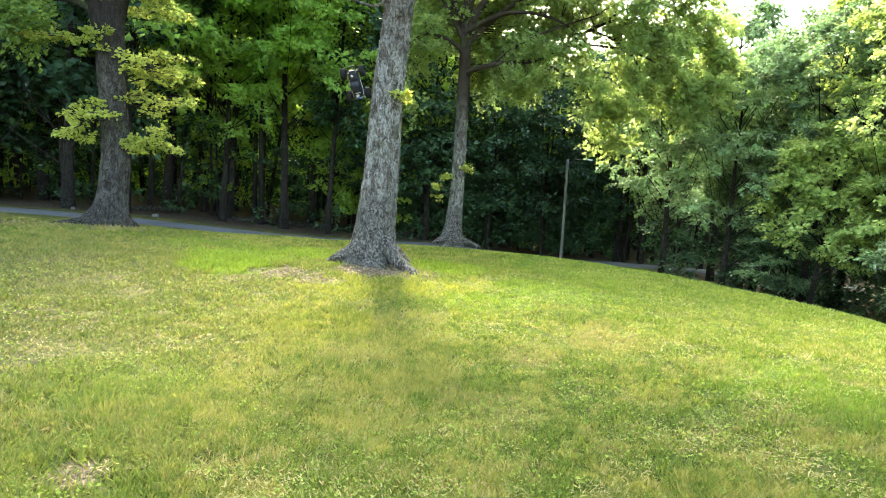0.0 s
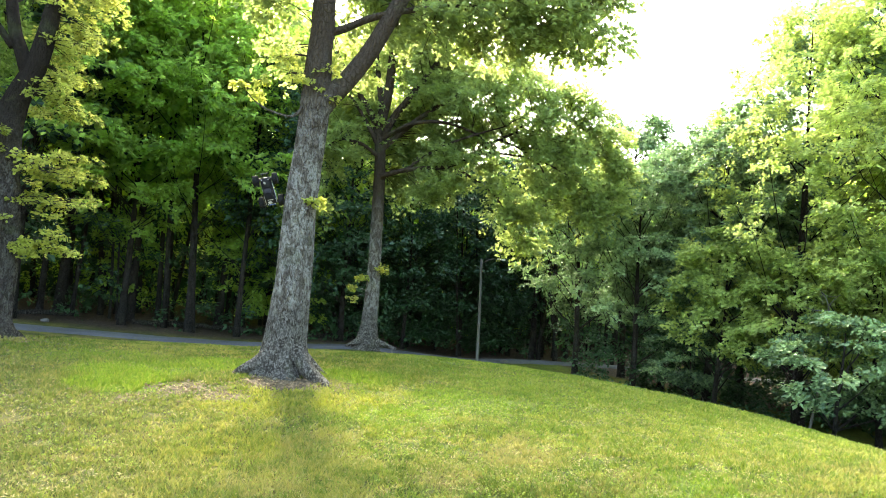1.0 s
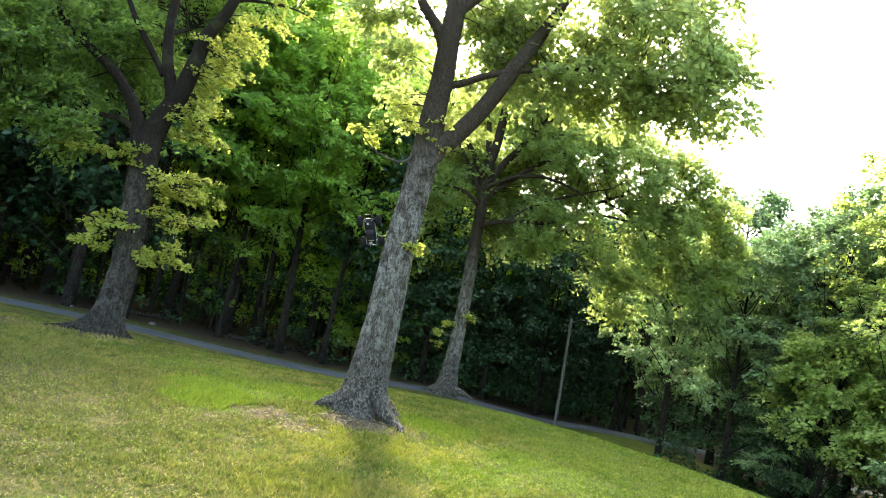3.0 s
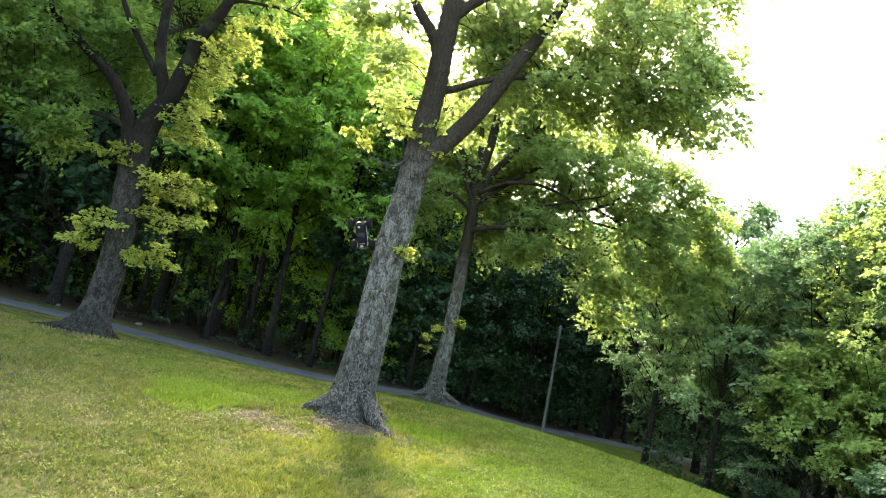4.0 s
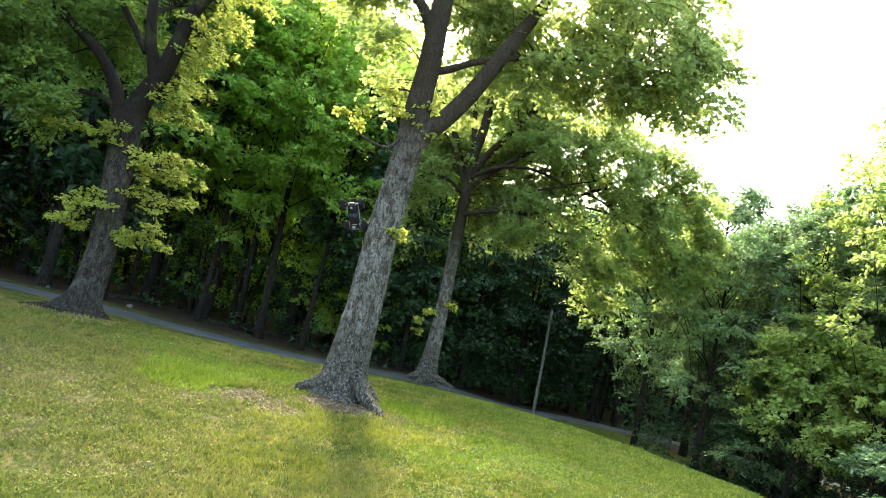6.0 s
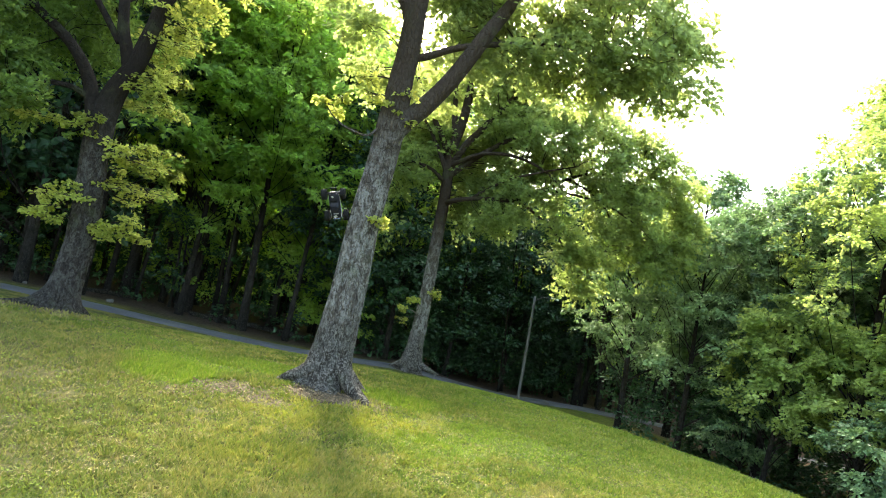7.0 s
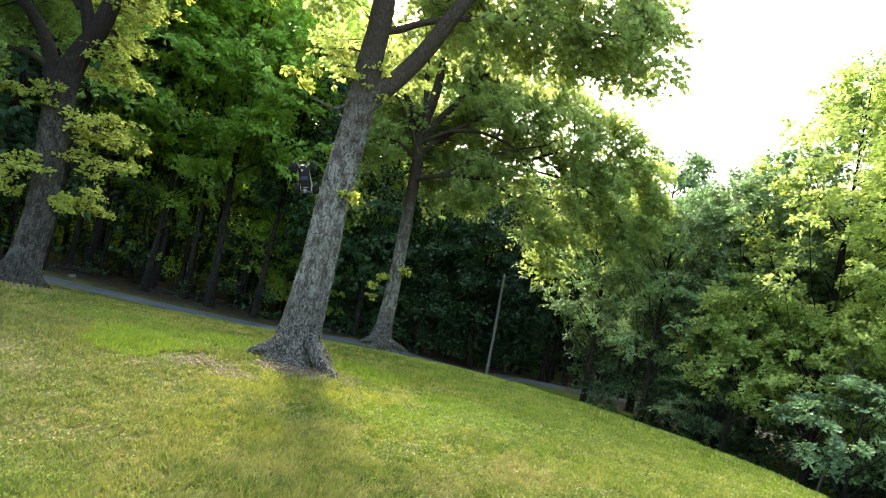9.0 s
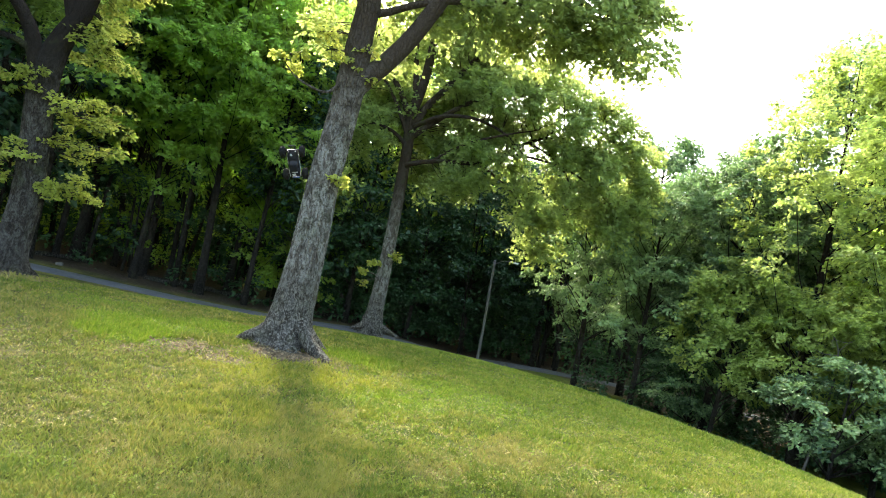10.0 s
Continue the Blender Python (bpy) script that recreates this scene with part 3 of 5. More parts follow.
def oak(label, trunk, limbs, roots, blobs, sprouts, bark, leaves, seed, leaf, cluster, twigs, per_twig, phase, flare=0.5, lobed=True, thick=1.0):
    g = np.random.default_rng(seed)
    base = np.array(trunk[0][:3])
    tree = new("oak_tree")
    tree.location = base
    tagged(tree, label, "tree", "oaks on the lawn")
    rows = glide(trunk, 14)
    rows = np.c_[rows, np.full(len(rows), base[2] + 0.05)]
    v, f = tube(rows, 60, bark_shape(phase, 1.0, flare, 5))
    part_mesh("trunk", to_mesh("trunk", v - base, f, bark, True), tree)
    skeleton = [rows[len(rows) // 2:, :3]]
    for limb in limbs:
        lr = glide(limb, 12)
        lr = np.c_[lr, np.full(len(lr), -99.0)]
        v, f = tube(lr, 20, bark_shape(phase + 1, 0, 0, 3))
        part_mesh("limb", to_mesh("limb", v - base, f, bark, True), tree)
        if limb[0][3] > 0.03:
            skeleton.append(lr[2:, :3])
    for root in roots:
        rr = glide(root, 9)
        rr = np.c_[rr, np.full(len(rr), -99.0)]
        v, f = tube(rr, 14, bark_shape(phase + 2, 0, 0, 3))
        part_mesh("root", to_mesh("root", v - base, f, bark, True), tree)
    bones = np.vstack(skeleton)
    centres = shell_points([(*q[:6], round(q[6] * thick)) for q in blobs], g)
    radii = cluster * g.uniform(0.7, 1.25, len(centres))
    middle = np.array([base[0], base[1], base[2] + 4.5])
    out = unit((centres - middle) * [1, 1, 0.35])
    pos, head, nrm, size, tips = sprays(centres, radii, twigs, per_twig, leaf, g, 0.5, 0.2, 0.75, out)
    v, f = leaf_mesh(pos - base, head, nrm, size, lobed)
    crown = part_mesh("crown", to_mesh("crown", v, f, leaves), tree)
    tagged(crown, "fresh green spring leaves lit from behind")
    pieces = []
    pick = np.random.default_rng(seed + 100)
    for c, r, tp in zip(centres, radii, tips):
        d = np.linalg.norm(bones - c, axis=1) + np.maximum(0, bones[:, 2] - c[2]) * 0.8 + pick.uniform(0, 0.9, len(bones))
        s = bones[np.argmin(d)]
        L = np.linalg.norm(c - s)
        mid = (s + c) / 2 + np.array([0, 0, 0.12 * L]) + g.normal(size=3) * 0.07 * L
        bow = glide([(*s, 0.006 + 0.006 * L), (*mid, 0.005 + 0.0025 * L), (*c, 0.004)], 4)
        pieces.append(tube(bow, 5))
        for t in tp[:2]:
            pieces.append(tube(np.array([(*c, 0.006), (*((c + t) / 2 + [0, 0, 0.04]), 0.004), (*t, 0.002)]), 3, close=False))
    v, f = joined(pieces)
    tagged(part_mesh("branchwork", to_mesh("branchwork", v - base, f, bark, True), tree), kind="stuff")
    for x, y, z, r, count in sprouts:
        c = np.array([[x, y, z]])
        k = max(3, count // 24)
        cs = c + g.normal(size=(k, 3)) * [r * 0.62, r * 0.62, r * 0.45]
        pos, head, nrm, size, tips = sprays(cs, r * g.uniform(0.4, 0.75, k), 7, max(7, count // (3 * k)), leaf * 0.75, g, 0.22, 0.3, 0.6)
        lv, lf = leaf_mesh(pos - base, head, nrm, size, True)
        shoot = part_mesh("sprout", to_mesh("sprout", lv, lf, M_SPROUT_SUNLIT_LEAF), tree, "yellow-green leafy shoots on the trunk and along the sunlit crown edge")
        tagged(shoot, kind="stuff")
        trunk_pt = bones[np.argmin(np.linalg.norm(bones - c[0], axis=1))] if z > 4.2 else rows[np.argmin(np.abs(rows[:, 2] - z + 0.15)), :3]
        stems = [tube(glide([(*trunk_pt, 0.012), (*((trunk_pt + q) / 2 + [0, 0, 0.06]), 0.008), (*q, 0.004)], 4), 4) for q in cs]
        stems += [tube(np.array([(*q, 0.004), (*t, 0.002)]), 3, close=False) for q, tt in zip(cs, tips) for t in tt]
        sv, sf = joined(stems)
        part_mesh("twig", to_mesh("twig", sv - base, sf, bark, True), shoot)
    return tree


NEAR_TRUNK = ((-0.05, 10.0, -0.12, 0.37), (-0.07, 10.0, 0.22, 0.34), (-0.04, 10.0, 0.87, 0.295), (-0.01, 10.0, 1.58, 0.268), (0.0, 10.0, 2.67, 0.24),
              (0.07, 10.0, 3.60, 0.225), (0.10, 10.0, 4.30, 0.225), (0.10, 10.0, 4.96, 0.19), (0.12, 10.0, 5.46, 0.18), (0.10, 10.0, 6.35, 0.165),
              (0.10, 10.1, 7.6, 0.14), (0.0, 10.2, 9.5, 0.09), (0.1, 10.2, 11.6, 0.03))
near_oak = oak("tall oak with grey lichen-flecked bark, leaning limbs and flared roots", NEAR_TRUNK,
    (((0.12, 10.0, 4.0, 0.15), (0.30, 10.0, 4.32, 0.165), (0.56, 9.99, 4.64, 0.15), (0.91, 9.96, 5.21, 0.14), (1.27, 9.95, 5.98, 0.125), (1.72, 10.3, 6.96, 0.10), (2.3, 10.7, 8.4, 0.04)),
     ((0.12, 10.0, 5.36, 0.08), (0.40, 10.0, 5.45, 0.062), (0.81, 9.97, 5.68, 0.055), (1.29, 9.92, 5.86, 0.05), (2.1, 10.2, 6.2, 0.035), (3.2, 10.4, 6.5, 0.02), (4.3, 10.1, 6.2, 0.008)),
     ((0.10, 10.0, 5.75, 0.11), (-0.02, 10.0, 6.1, 0.10), (-0.20, 10.0, 6.37, 0.09), (-0.53, 9.99, 6.77, 0.08), (-1.1, 9.9, 7.8, 0.05), (-1.5, 9.8, 9.2, 0.02)),
     ((0.04, 9.95, 4.35, 0.035), (-0.20, 9.82, 3.95, 0.022), (-0.53, 9.79, 3.96, 0.016), (-0.79, 9.77, 4.08, 0.010), (-1.0, 9.75, 4.3, 0.005)),
     ((0.10, 10.0, 6.6, 0.10), (0.5, 10.1, 7.1, 0.08), (1.1, 10.5, 7.7, 0.05), (2.2, 11.0, 8.4, 0.02))),
    (((-0.15, 9.8, 0.42, 0.15), (-0.40, 9.78, 0.2, 0.12), (-0.60, 9.84, 0.10, 0.08), (-0.78, 9.9, 0.0, 0.03)),
     ((0.10, 9.78, 0.42, 0.13), (0.30, 9.58, 0.16, 0.11), (0.46, 9.38, 0.06, 0.085), (0.56, 9.16, 0.0, 0.07), (0.60, 9.0, -0.08, 0.03)),
     ((0.2, 9.95, 0.3, 0.12), (0.45, 9.95, 0.09, 0.08), (0.7, 9.85, -0.04, 0.02)),
     ((-0.2, 10.2, 0.3, 0.12), (-0.5, 10.35, 0.08, 0.08), (-0.8, 10.5, -0.04, 0.02)),
     ((-0.08, 9.75, 0.2, 0.10), (-0.12, 9.58, 0.06, 0.07), (-0.16, 9.42, -0.05, 0.03))),
    ((2.1, 10.6, 7.3, 1.5, 1.5, 0.95, 40), (3.3, 10.1, 7.1, 1.2, 1.3, 0.9, 33), (3.9, 9.9, 8.1, 0.9, 1.2, 0.8, 18), (4.05, 9.7, 6.3, 0.5, 0.8, 0.55, 13), (4.4, 9.5, 5.65, 0.28, 0.5, 0.25, 4), (1.2, 10.9, 6.6, 0.9, 1.1, 0.6, 20), (0.9, 11.4, 7.3, 0.9, 0.8, 0.7, 14),
     (2.4, 10.6, 8.6, 1.8, 1.6, 0.7, 14), (0.3, 10.8, 9.9, 2.4, 2.2, 1.4, 12), (-0.95, 10.0, 5.9, 0.6, 0.8, 0.7, 12), (1.3, 10.9, 6.4, 0.6, 0.8, 0.7, 9), (0.6, 10.9, 5.5, 0.5, 0.6, 0.5, 6), (0.3, 11.0, 7.0, 0.8, 0.8, 0.6, 7), (-0.3, 10.8, 5.2, 0.4, 0.5, 0.5, 6), (-1.3, 10.2, 7.3, 0.8, 0.9, 0.6, 8), (2.7, 10.2, 6.2, 0.8, 0.9, 0.3, 8), (3.5, 10.0, 6.0, 0.7, 0.8, 0.25, 6), (1.9, 10.3, 5.75, 0.5, 0.6, 0.25, 5), (2.4, 10.3, 5.85, 0.5, 0.6, 0.25, 5), (3.1, 10.2, 5.85, 0.5, 0.6, 0.3, 6), (3.7, 10.2, 6.15, 0.5, 0.6, 0.3, 6), (4.5, 10.0, 6.0, 0.35, 0.5, 0.35, 6), (4.6, 10.0, 6.9, 0.35, 0.6, 0.5, 8)),
    ((0.0, 9.75, 4.55, 0.36, 120), (-0.85, 9.8, 4.3, 0.26, 90), (0.28, 9.82, 2.7, 0.10, 24), (-0.45, 9.85, 4.9, 0.3, 70)),
    M_BARK_GREY, M_OAK_LEAF, 3, 0.098, 0.56, 11, 16, 0.4, 0.95, True, 0.84)



def knot(tree, trunk, z, turn, r):
    """A healed branch scar: a puckered ring of bark on the trunk."""
    line = glide(trunk, 14)
    cx, cy, cr = (float(np.interp(z, line[:, 2], line[:, k])) for k in (0, 1, 3))
    out = Vector((math.sin(turn), -math.cos(turn), 0.0))
    side = Vector((math.cos(turn), math.sin(turn), 0.0))
    at = Vector((cx, cy, z)) + out * cr * 0.985 - tree.location
    k = np.linspace(0, 2 * np.pi, 15)
    rows = [(*(at + side * (r * math.cos(a)) + Vector((0, 0, 1.25 * r * math.sin(a)))), r * (0.42 + 0.1 * math.sin(3 * a + z))) for a in k]
    v, f = tube(np.array(rows), 8, None, False)
    part_mesh("knot", to_mesh("knot", v, f, M_BARK_GREY, True), tree, "puckered old branch scar")


for z, turn, r in ((1.75, -0.35, 0.040), (2.5, 0.5, 0.035), (3.35, -0.1, 0.045), (1.2, 0.75, 0.032), (3.9, 0.55, 0.05)):
    knot(near_oak, NEAR_TRUNK, z, turn, r)

LEFT_TRUNK = ((-5.66, 13.9, -0.16, 0.44), (-5.64, 13.9, 0.06, 0.40), (-5.60, 13.9, 0.4, 0.315), (-5.57, 13.92, 0.8, 0.29), (-5.55, 13.94, 1.42, 0.275), (-5.60, 13.92, 2.4, 0.265),
              (-5.70, 13.9, 3.48, 0.262), (-5.68, 13.9, 4.2, 0.25), (-5.56, 13.9, 4.7, 0.215), (-5.34, 13.9, 5.28, 0.19), (-5.20, 13.9, 6.0, 0.165), (-5.10, 13.9, 6.67, 0.14), (-4.76, 13.95, 7.54, 0.11), (-4.4, 14.0, 9.2, 0.03))
oak("broad oak with brown bark, forked limbs and leafy trunk shoots", LEFT_TRUNK,
    (((-5.80, 13.88, 3.75, 0.17), (-6.00, 13.85, 4.32, 0.15), (-6.16, 13.8, 4.75, 0.13), (-6.65, 13.7, 5.36, 0.105), (-7.8, 13.5, 6.2, 0.07), (-8.9, 13.3, 7.4, 0.02)),
     ((-5.42, 13.88, 5.0, 0.13), (-5.60, 13.84, 5.55, 0.125), (-5.75, 13.82, 5.98, 0.115), (-5.86, 13.8, 6.7, 0.10), (-5.9, 13.8, 7.4, 0.09), (-6.0, 13.8, 9.4, 0.03)),
     ((-5.74, 13.82, 5.6, 0.07), (-6.05, 13.8, 6.0, 0.065), (-6.49, 13.75, 6.55, 0.06), (-6.78, 13.7, 7.01, 0.05), (-7.4, 13.5, 8.2, 0.02)),
     ((-6.05, 13.8, 4.32, 0.07), (-6.4, 13.6, 4.42, 0.055), (-7.13, 13.3, 4.30, 0.042), (-7.86, 13.0, 4.12, 0.03), (-8.8, 12.6, 4.2, 0.012)),
     ((-4.85, 13.95, 7.3, 0.08), (-4.5, 14.1, 8.4, 0.06), (-4.0, 14.25, 9.6, 0.04), (-3.4, 14.3, 10.6, 0.015)),
     ((-5.9, 13.85, 6.3, 0.08), (-6.4, 15.2, 7.0, 0.06), (-6.5, 16.6, 7.8, 0.04), (-6.6, 17.8, 8.6, 0.015)),
     ((-4.86, 13.95, 7.35, 0.06), (-4.70, 14.1, 7.72, 0.045), (-4.3, 14.3, 7.92, 0.035), (-3.53, 14.5, 8.02, 0.02), (-2.9, 14.7, 7.9, 0.006))),
    (((-5.8, 13.75, 0.12, 0.14), (-6.15, 13.55, 0.02, 0.09), (-6.6, 13.4, -0.05, 0.05), (-7.2, 13.3, -0.12, 0.015)),
     ((-5.5, 13.75, 0.12, 0.13), (-5.3, 13.55, 0.0, 0.09), (-5.2, 13.4, -0.12, 0.03)),
     ((-5.45, 13.95, 0.12, 0.12), (-5.2, 14.0, 0.0, 0.08), (-5.0, 14.05, -0.12, 0.03)),
     ((-5.75, 13.65, 0.1, 0.12), (-5.8, 13.45, -0.01, 0.08), (-5.85, 13.3, -0.12, 0.03))),
    ((-7.9, 13.0, 5.0, 1.2, 1.6, 0.6, 40), (-8.9, 12.6, 6.0, 1.9, 2.0, 1.4, 70), (-7.2, 14.7, 6.2, 1.2, 1.1, 1.2, 30),
     # high and rear clusters, mostly unseen, added to shade lower crown and lawn
     (-6.0, 14.4, 9.7, 3.0, 2.0, 1.1, 54), (-4.0, 14.2, 9.9, 2.2, 2.0, 0.9, 24), (-7.8, 15.8, 6.4, 1.5, 1.2, 1.2, 26), (-7.6, 17.0, 8.8, 2.6, 1.8, 1.7, 64), (-7.3, 13.2, 3.95, 0.8, 1.0, 0.28, 13), (-8.4, 12.6, 4.2, 0.8, 1.0, 0.4, 12)),
    # shoots above 4.5 m are crown edge, its sunlight put into brighter leaves
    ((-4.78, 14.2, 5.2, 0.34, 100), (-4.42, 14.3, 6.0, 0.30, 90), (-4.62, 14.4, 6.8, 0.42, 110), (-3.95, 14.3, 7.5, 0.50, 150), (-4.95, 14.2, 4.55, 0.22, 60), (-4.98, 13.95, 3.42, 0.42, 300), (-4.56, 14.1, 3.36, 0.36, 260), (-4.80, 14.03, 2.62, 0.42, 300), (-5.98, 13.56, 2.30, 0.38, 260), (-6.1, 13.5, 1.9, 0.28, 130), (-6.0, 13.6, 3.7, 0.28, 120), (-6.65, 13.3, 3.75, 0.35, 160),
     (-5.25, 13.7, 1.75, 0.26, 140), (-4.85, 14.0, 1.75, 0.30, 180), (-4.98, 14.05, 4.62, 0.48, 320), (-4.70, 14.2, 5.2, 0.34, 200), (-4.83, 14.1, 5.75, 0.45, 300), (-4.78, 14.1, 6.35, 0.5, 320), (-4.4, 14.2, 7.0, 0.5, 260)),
    M_BARK_BROWN, M_SHADED_OAK_LEAF, 5, 0.112, 0.64, 12, 20, 2.2, 0.7, False, 0.92)

RIGHT_TRUNK = ((2.25, 19.17, -0.5, 0.343), (2.26, 19.17, -0.2, 0.312), (2.27, 19.17, 0.3, 0.242), (2.29, 19.17, 0.95, 0.215), (2.29, 19.17, 2.06, 0.191), (2.25, 19.17, 3.99, 0.176), (2.21, 19.17, 5.24, 0.164),
               (2.14, 19.18, 6.3, 0.164), (2.3, 19.17, 7.3, 0.140), (2.35, 19.16, 8.4, 0.120), (2.37, 19.15, 9.6, 0.080), (2.4, 19.1, 11.4, 0.020))
oak("spreading oak with smooth grey-brown trunk and drooping leafy boughs", RIGHT_TRUNK,
    (((2.16, 19.18, 5.7, 0.12), (2.5, 19.12, 6.55, 0.11), (2.86, 19.09, 7.1, 0.10), (3.61, 18.96, 8.25, 0.07), (4.1, 18.9, 9.3, 0.02)),
     ((2.18, 19.15, 5.5, 0.10), (2.75, 18.9, 6.1, 0.085), (3.5, 18.6, 6.75, 0.07), (4.5, 18.3, 7.4, 0.05), (5.6, 18.0, 7.8, 0.02)),
     ((2.2, 19.2, 6.5, 0.10), (2.05, 19.25, 7.4, 0.085), (1.9, 19.3, 8.4, 0.06), (1.8, 19.3, 9.4, 0.02)),
     ((2.9, 18.45, 4.88, 0.045), (3.7, 17.9, 5.5, 0.04), (4.6, 17.4, 5.9, 0.03), (5.5, 17.0, 6.2, 0.012)),
     ((2.14, 19.18, 5.9, 0.11), (1.9, 19.2, 6.5, 0.095), (1.68, 19.23, 6.86, 0.09), (1.29, 19.26, 7.41, 0.07), (0.75, 19.29, 8.3, 0.04), (0.4, 19.3, 9.3, 0.015)),
     ((2.22, 19.1, 4.7, 0.08), (2.7, 18.6, 4.84, 0.07), (3.24, 18.21, 4.93, 0.062), (4.2, 18.02, 5.07, 0.055), (4.91, 17.83, 5.50, 0.05), (5.6, 17.63, 6.02, 0.045), (6.32, 17.38, 6.24, 0.03), (6.95, 17.14, 5.97, 0.015)),
     ((5.5, 17.66, 5.95, 0.035), (6.28, 17.4, 5.59, 0.03), (6.84, 17.19, 4.87, 0.025), (6.85, 17.18, 3.89, 0.012)),
     ((4.2, 18.02, 5.07, 0.035), (4.9, 17.8, 4.7, 0.03), (5.6, 17.6, 4.1, 0.022), (6.1, 17.4, 3.2, 0.008)),
     ((2.22, 19.1, 5.9, 0.075), (3.0, 18.5, 6.3, 0.06), (3.9, 17.9, 6.3, 0.045), (4.8, 17.4, 5.9, 0.03), (5.5, 17.1, 5.2, 0.010)),
     ((4.91, 17.83, 5.50, 0.04), (5.6, 17.5, 5.5, 0.034), (6.6, 17.2, 5.35, 0.026), (7.6, 17.0, 4.9, 0.016), (8.4, 16.9, 4.4, 0.006)),
     ((5.6, 17.63, 6.02, 0.035), (6.5, 17.45, 6.6, 0.030), (7.4, 17.3, 6.7, 0.022), (8.3, 17.2, 6.2, 0.014), (9.0, 17.15, 5.4, 0.006)),
     ((2.15, 19.15, 5.6, 0.08), (1.7, 19.0, 6.3, 0.06), (1.2, 18.8, 6.9, 0.04), (0.6, 18.6, 7.3, 0.012)),
     ((2.2, 19.15, 5.3, 0.07), (1.6, 18.9, 5.6, 0.05), (0.9, 18.7, 5.6, 0.03), (0.2, 18.5, 5.0, 0.01))),
    (((2.4, 19.05, -0.2, 0.14), (2.7, 18.95, -0.3, 0.09), (3.1, 18.9, -0.42, 0.03)),
     ((2.1, 19.05, -0.2, 0.14), (1.85, 18.95, -0.3, 0.09), (1.6, 18.9, -0.4, 0.03)),
     ((2.25, 19.0, -0.2, 0.13), (2.3, 18.75, -0.32, 0.08), (2.3, 18.6, -0.42, 0.03))),
    ((4.75, 18.0, 7.0, 1.3, 1.5, 0.9, 26), (6.0, 17.6, 6.7, 1.4, 1.4, 0.8, 22), (6.9, 17.3, 5.5, 1.1, 0.9, 0.9, 15), (6.1, 17.5, 4.5, 1.0, 0.9, 0.6, 13), (5.7, 17.6, 3.75, 0.6, 0.6, 0.3, 8), (6.3, 17.4, 3.0, 0.4, 0.5, 0.25, 6),
     (7.6, 17.0, 5.6, 0.8, 0.7, 0.7, 13), (7.7, 17.0, 4.7, 0.8, 0.6, 0.5, 12), (6.8, 17.2, 3.9, 0.8, 0.6, 0.35, 9), (7.0, 17.5, 7.3, 0.9, 0.9, 0.4, 13), (5.4, 17.8, 8.0, 0.9, 1.0, 0.4, 14), (8.0, 17.3, 6.7, 0.7, 0.8, 0.45, 12),
     (8.7, 17.2, 6.0, 0.6, 0.7, 0.45, 11), (9.1, 17.2, 5.3, 0.5, 0.7, 0.45, 9), (8.6, 17.0, 4.5, 0.6, 0.7, 0.45, 11), (7.9, 17.0, 3.9, 0.5, 0.6, 0.3, 7), (6.4, 18.2, 7.9, 0.7, 0.8, 0.35, 10),
     (3.4, 19.4, 5.8, 1.5, 0.7, 0.5, 24), (3.6, 19.7, 7.6, 1.0, 0.6, 0.7, 24), (1.4, 19.9, 6.8, 0.8, 0.5, 0.8, 11), (1.6, 19.6, 6.0, 0.9, 0.6, 0.7, 10), (4.1, 20.5, 6.7, 1.3, 0.6, 1.1, 34), (2.8, 20.6, 6.6, 1.0, 0.5, 0.9, 16), (4.3, 19.9, 8.3, 1.0, 0.7, 0.5, 20), (3.3, 20.1, 9.0, 1.0, 0.7, 0.6, 26), (4.6, 18.9, 6.3, 0.9, 0.6, 0.6, 16),
     (3.8, 18.4, 4.5, 0.8, 1.0, 0.45, 16), (2.9, 20.2, 4.7, 1.0, 0.6, 0.5, 14), (0.75, 18.8, 5.5, 0.65, 1.0, 1.0, 17), (0.7, 18.8, 7.2, 0.65, 1.0, 0.9, 15), (2.4, 19.9, 7.4, 1.6, 1.0, 1.2, 44), (3.0, 19.0, 9.0, 2.4, 2.0, 1.0, 54), (0.4, 18.6, 3.8, 0.45, 0.6, 0.3, 7),
     (4.6, 18.0, 5.4, 1.2, 1.0, 0.45, 14), (6.6, 17.7, 5.9, 0.9, 0.8, 0.35, 10), (3.7, 18.6, 7.3, 0.8, 0.8, 0.5, 12)),
    ((1.82, 18.91, 1.3, 0.22, 80), (2.5, 18.9, 2.0, 0.25, 70), (1.95, 18.95, 1.65, 0.15, 40)),
    M_BARK_GREY, M_SPREAD_LEAF, 8, 0.125, 0.62, 11, 17, 4.0, 0.35, False, 0.95)

# ---- woodland ----


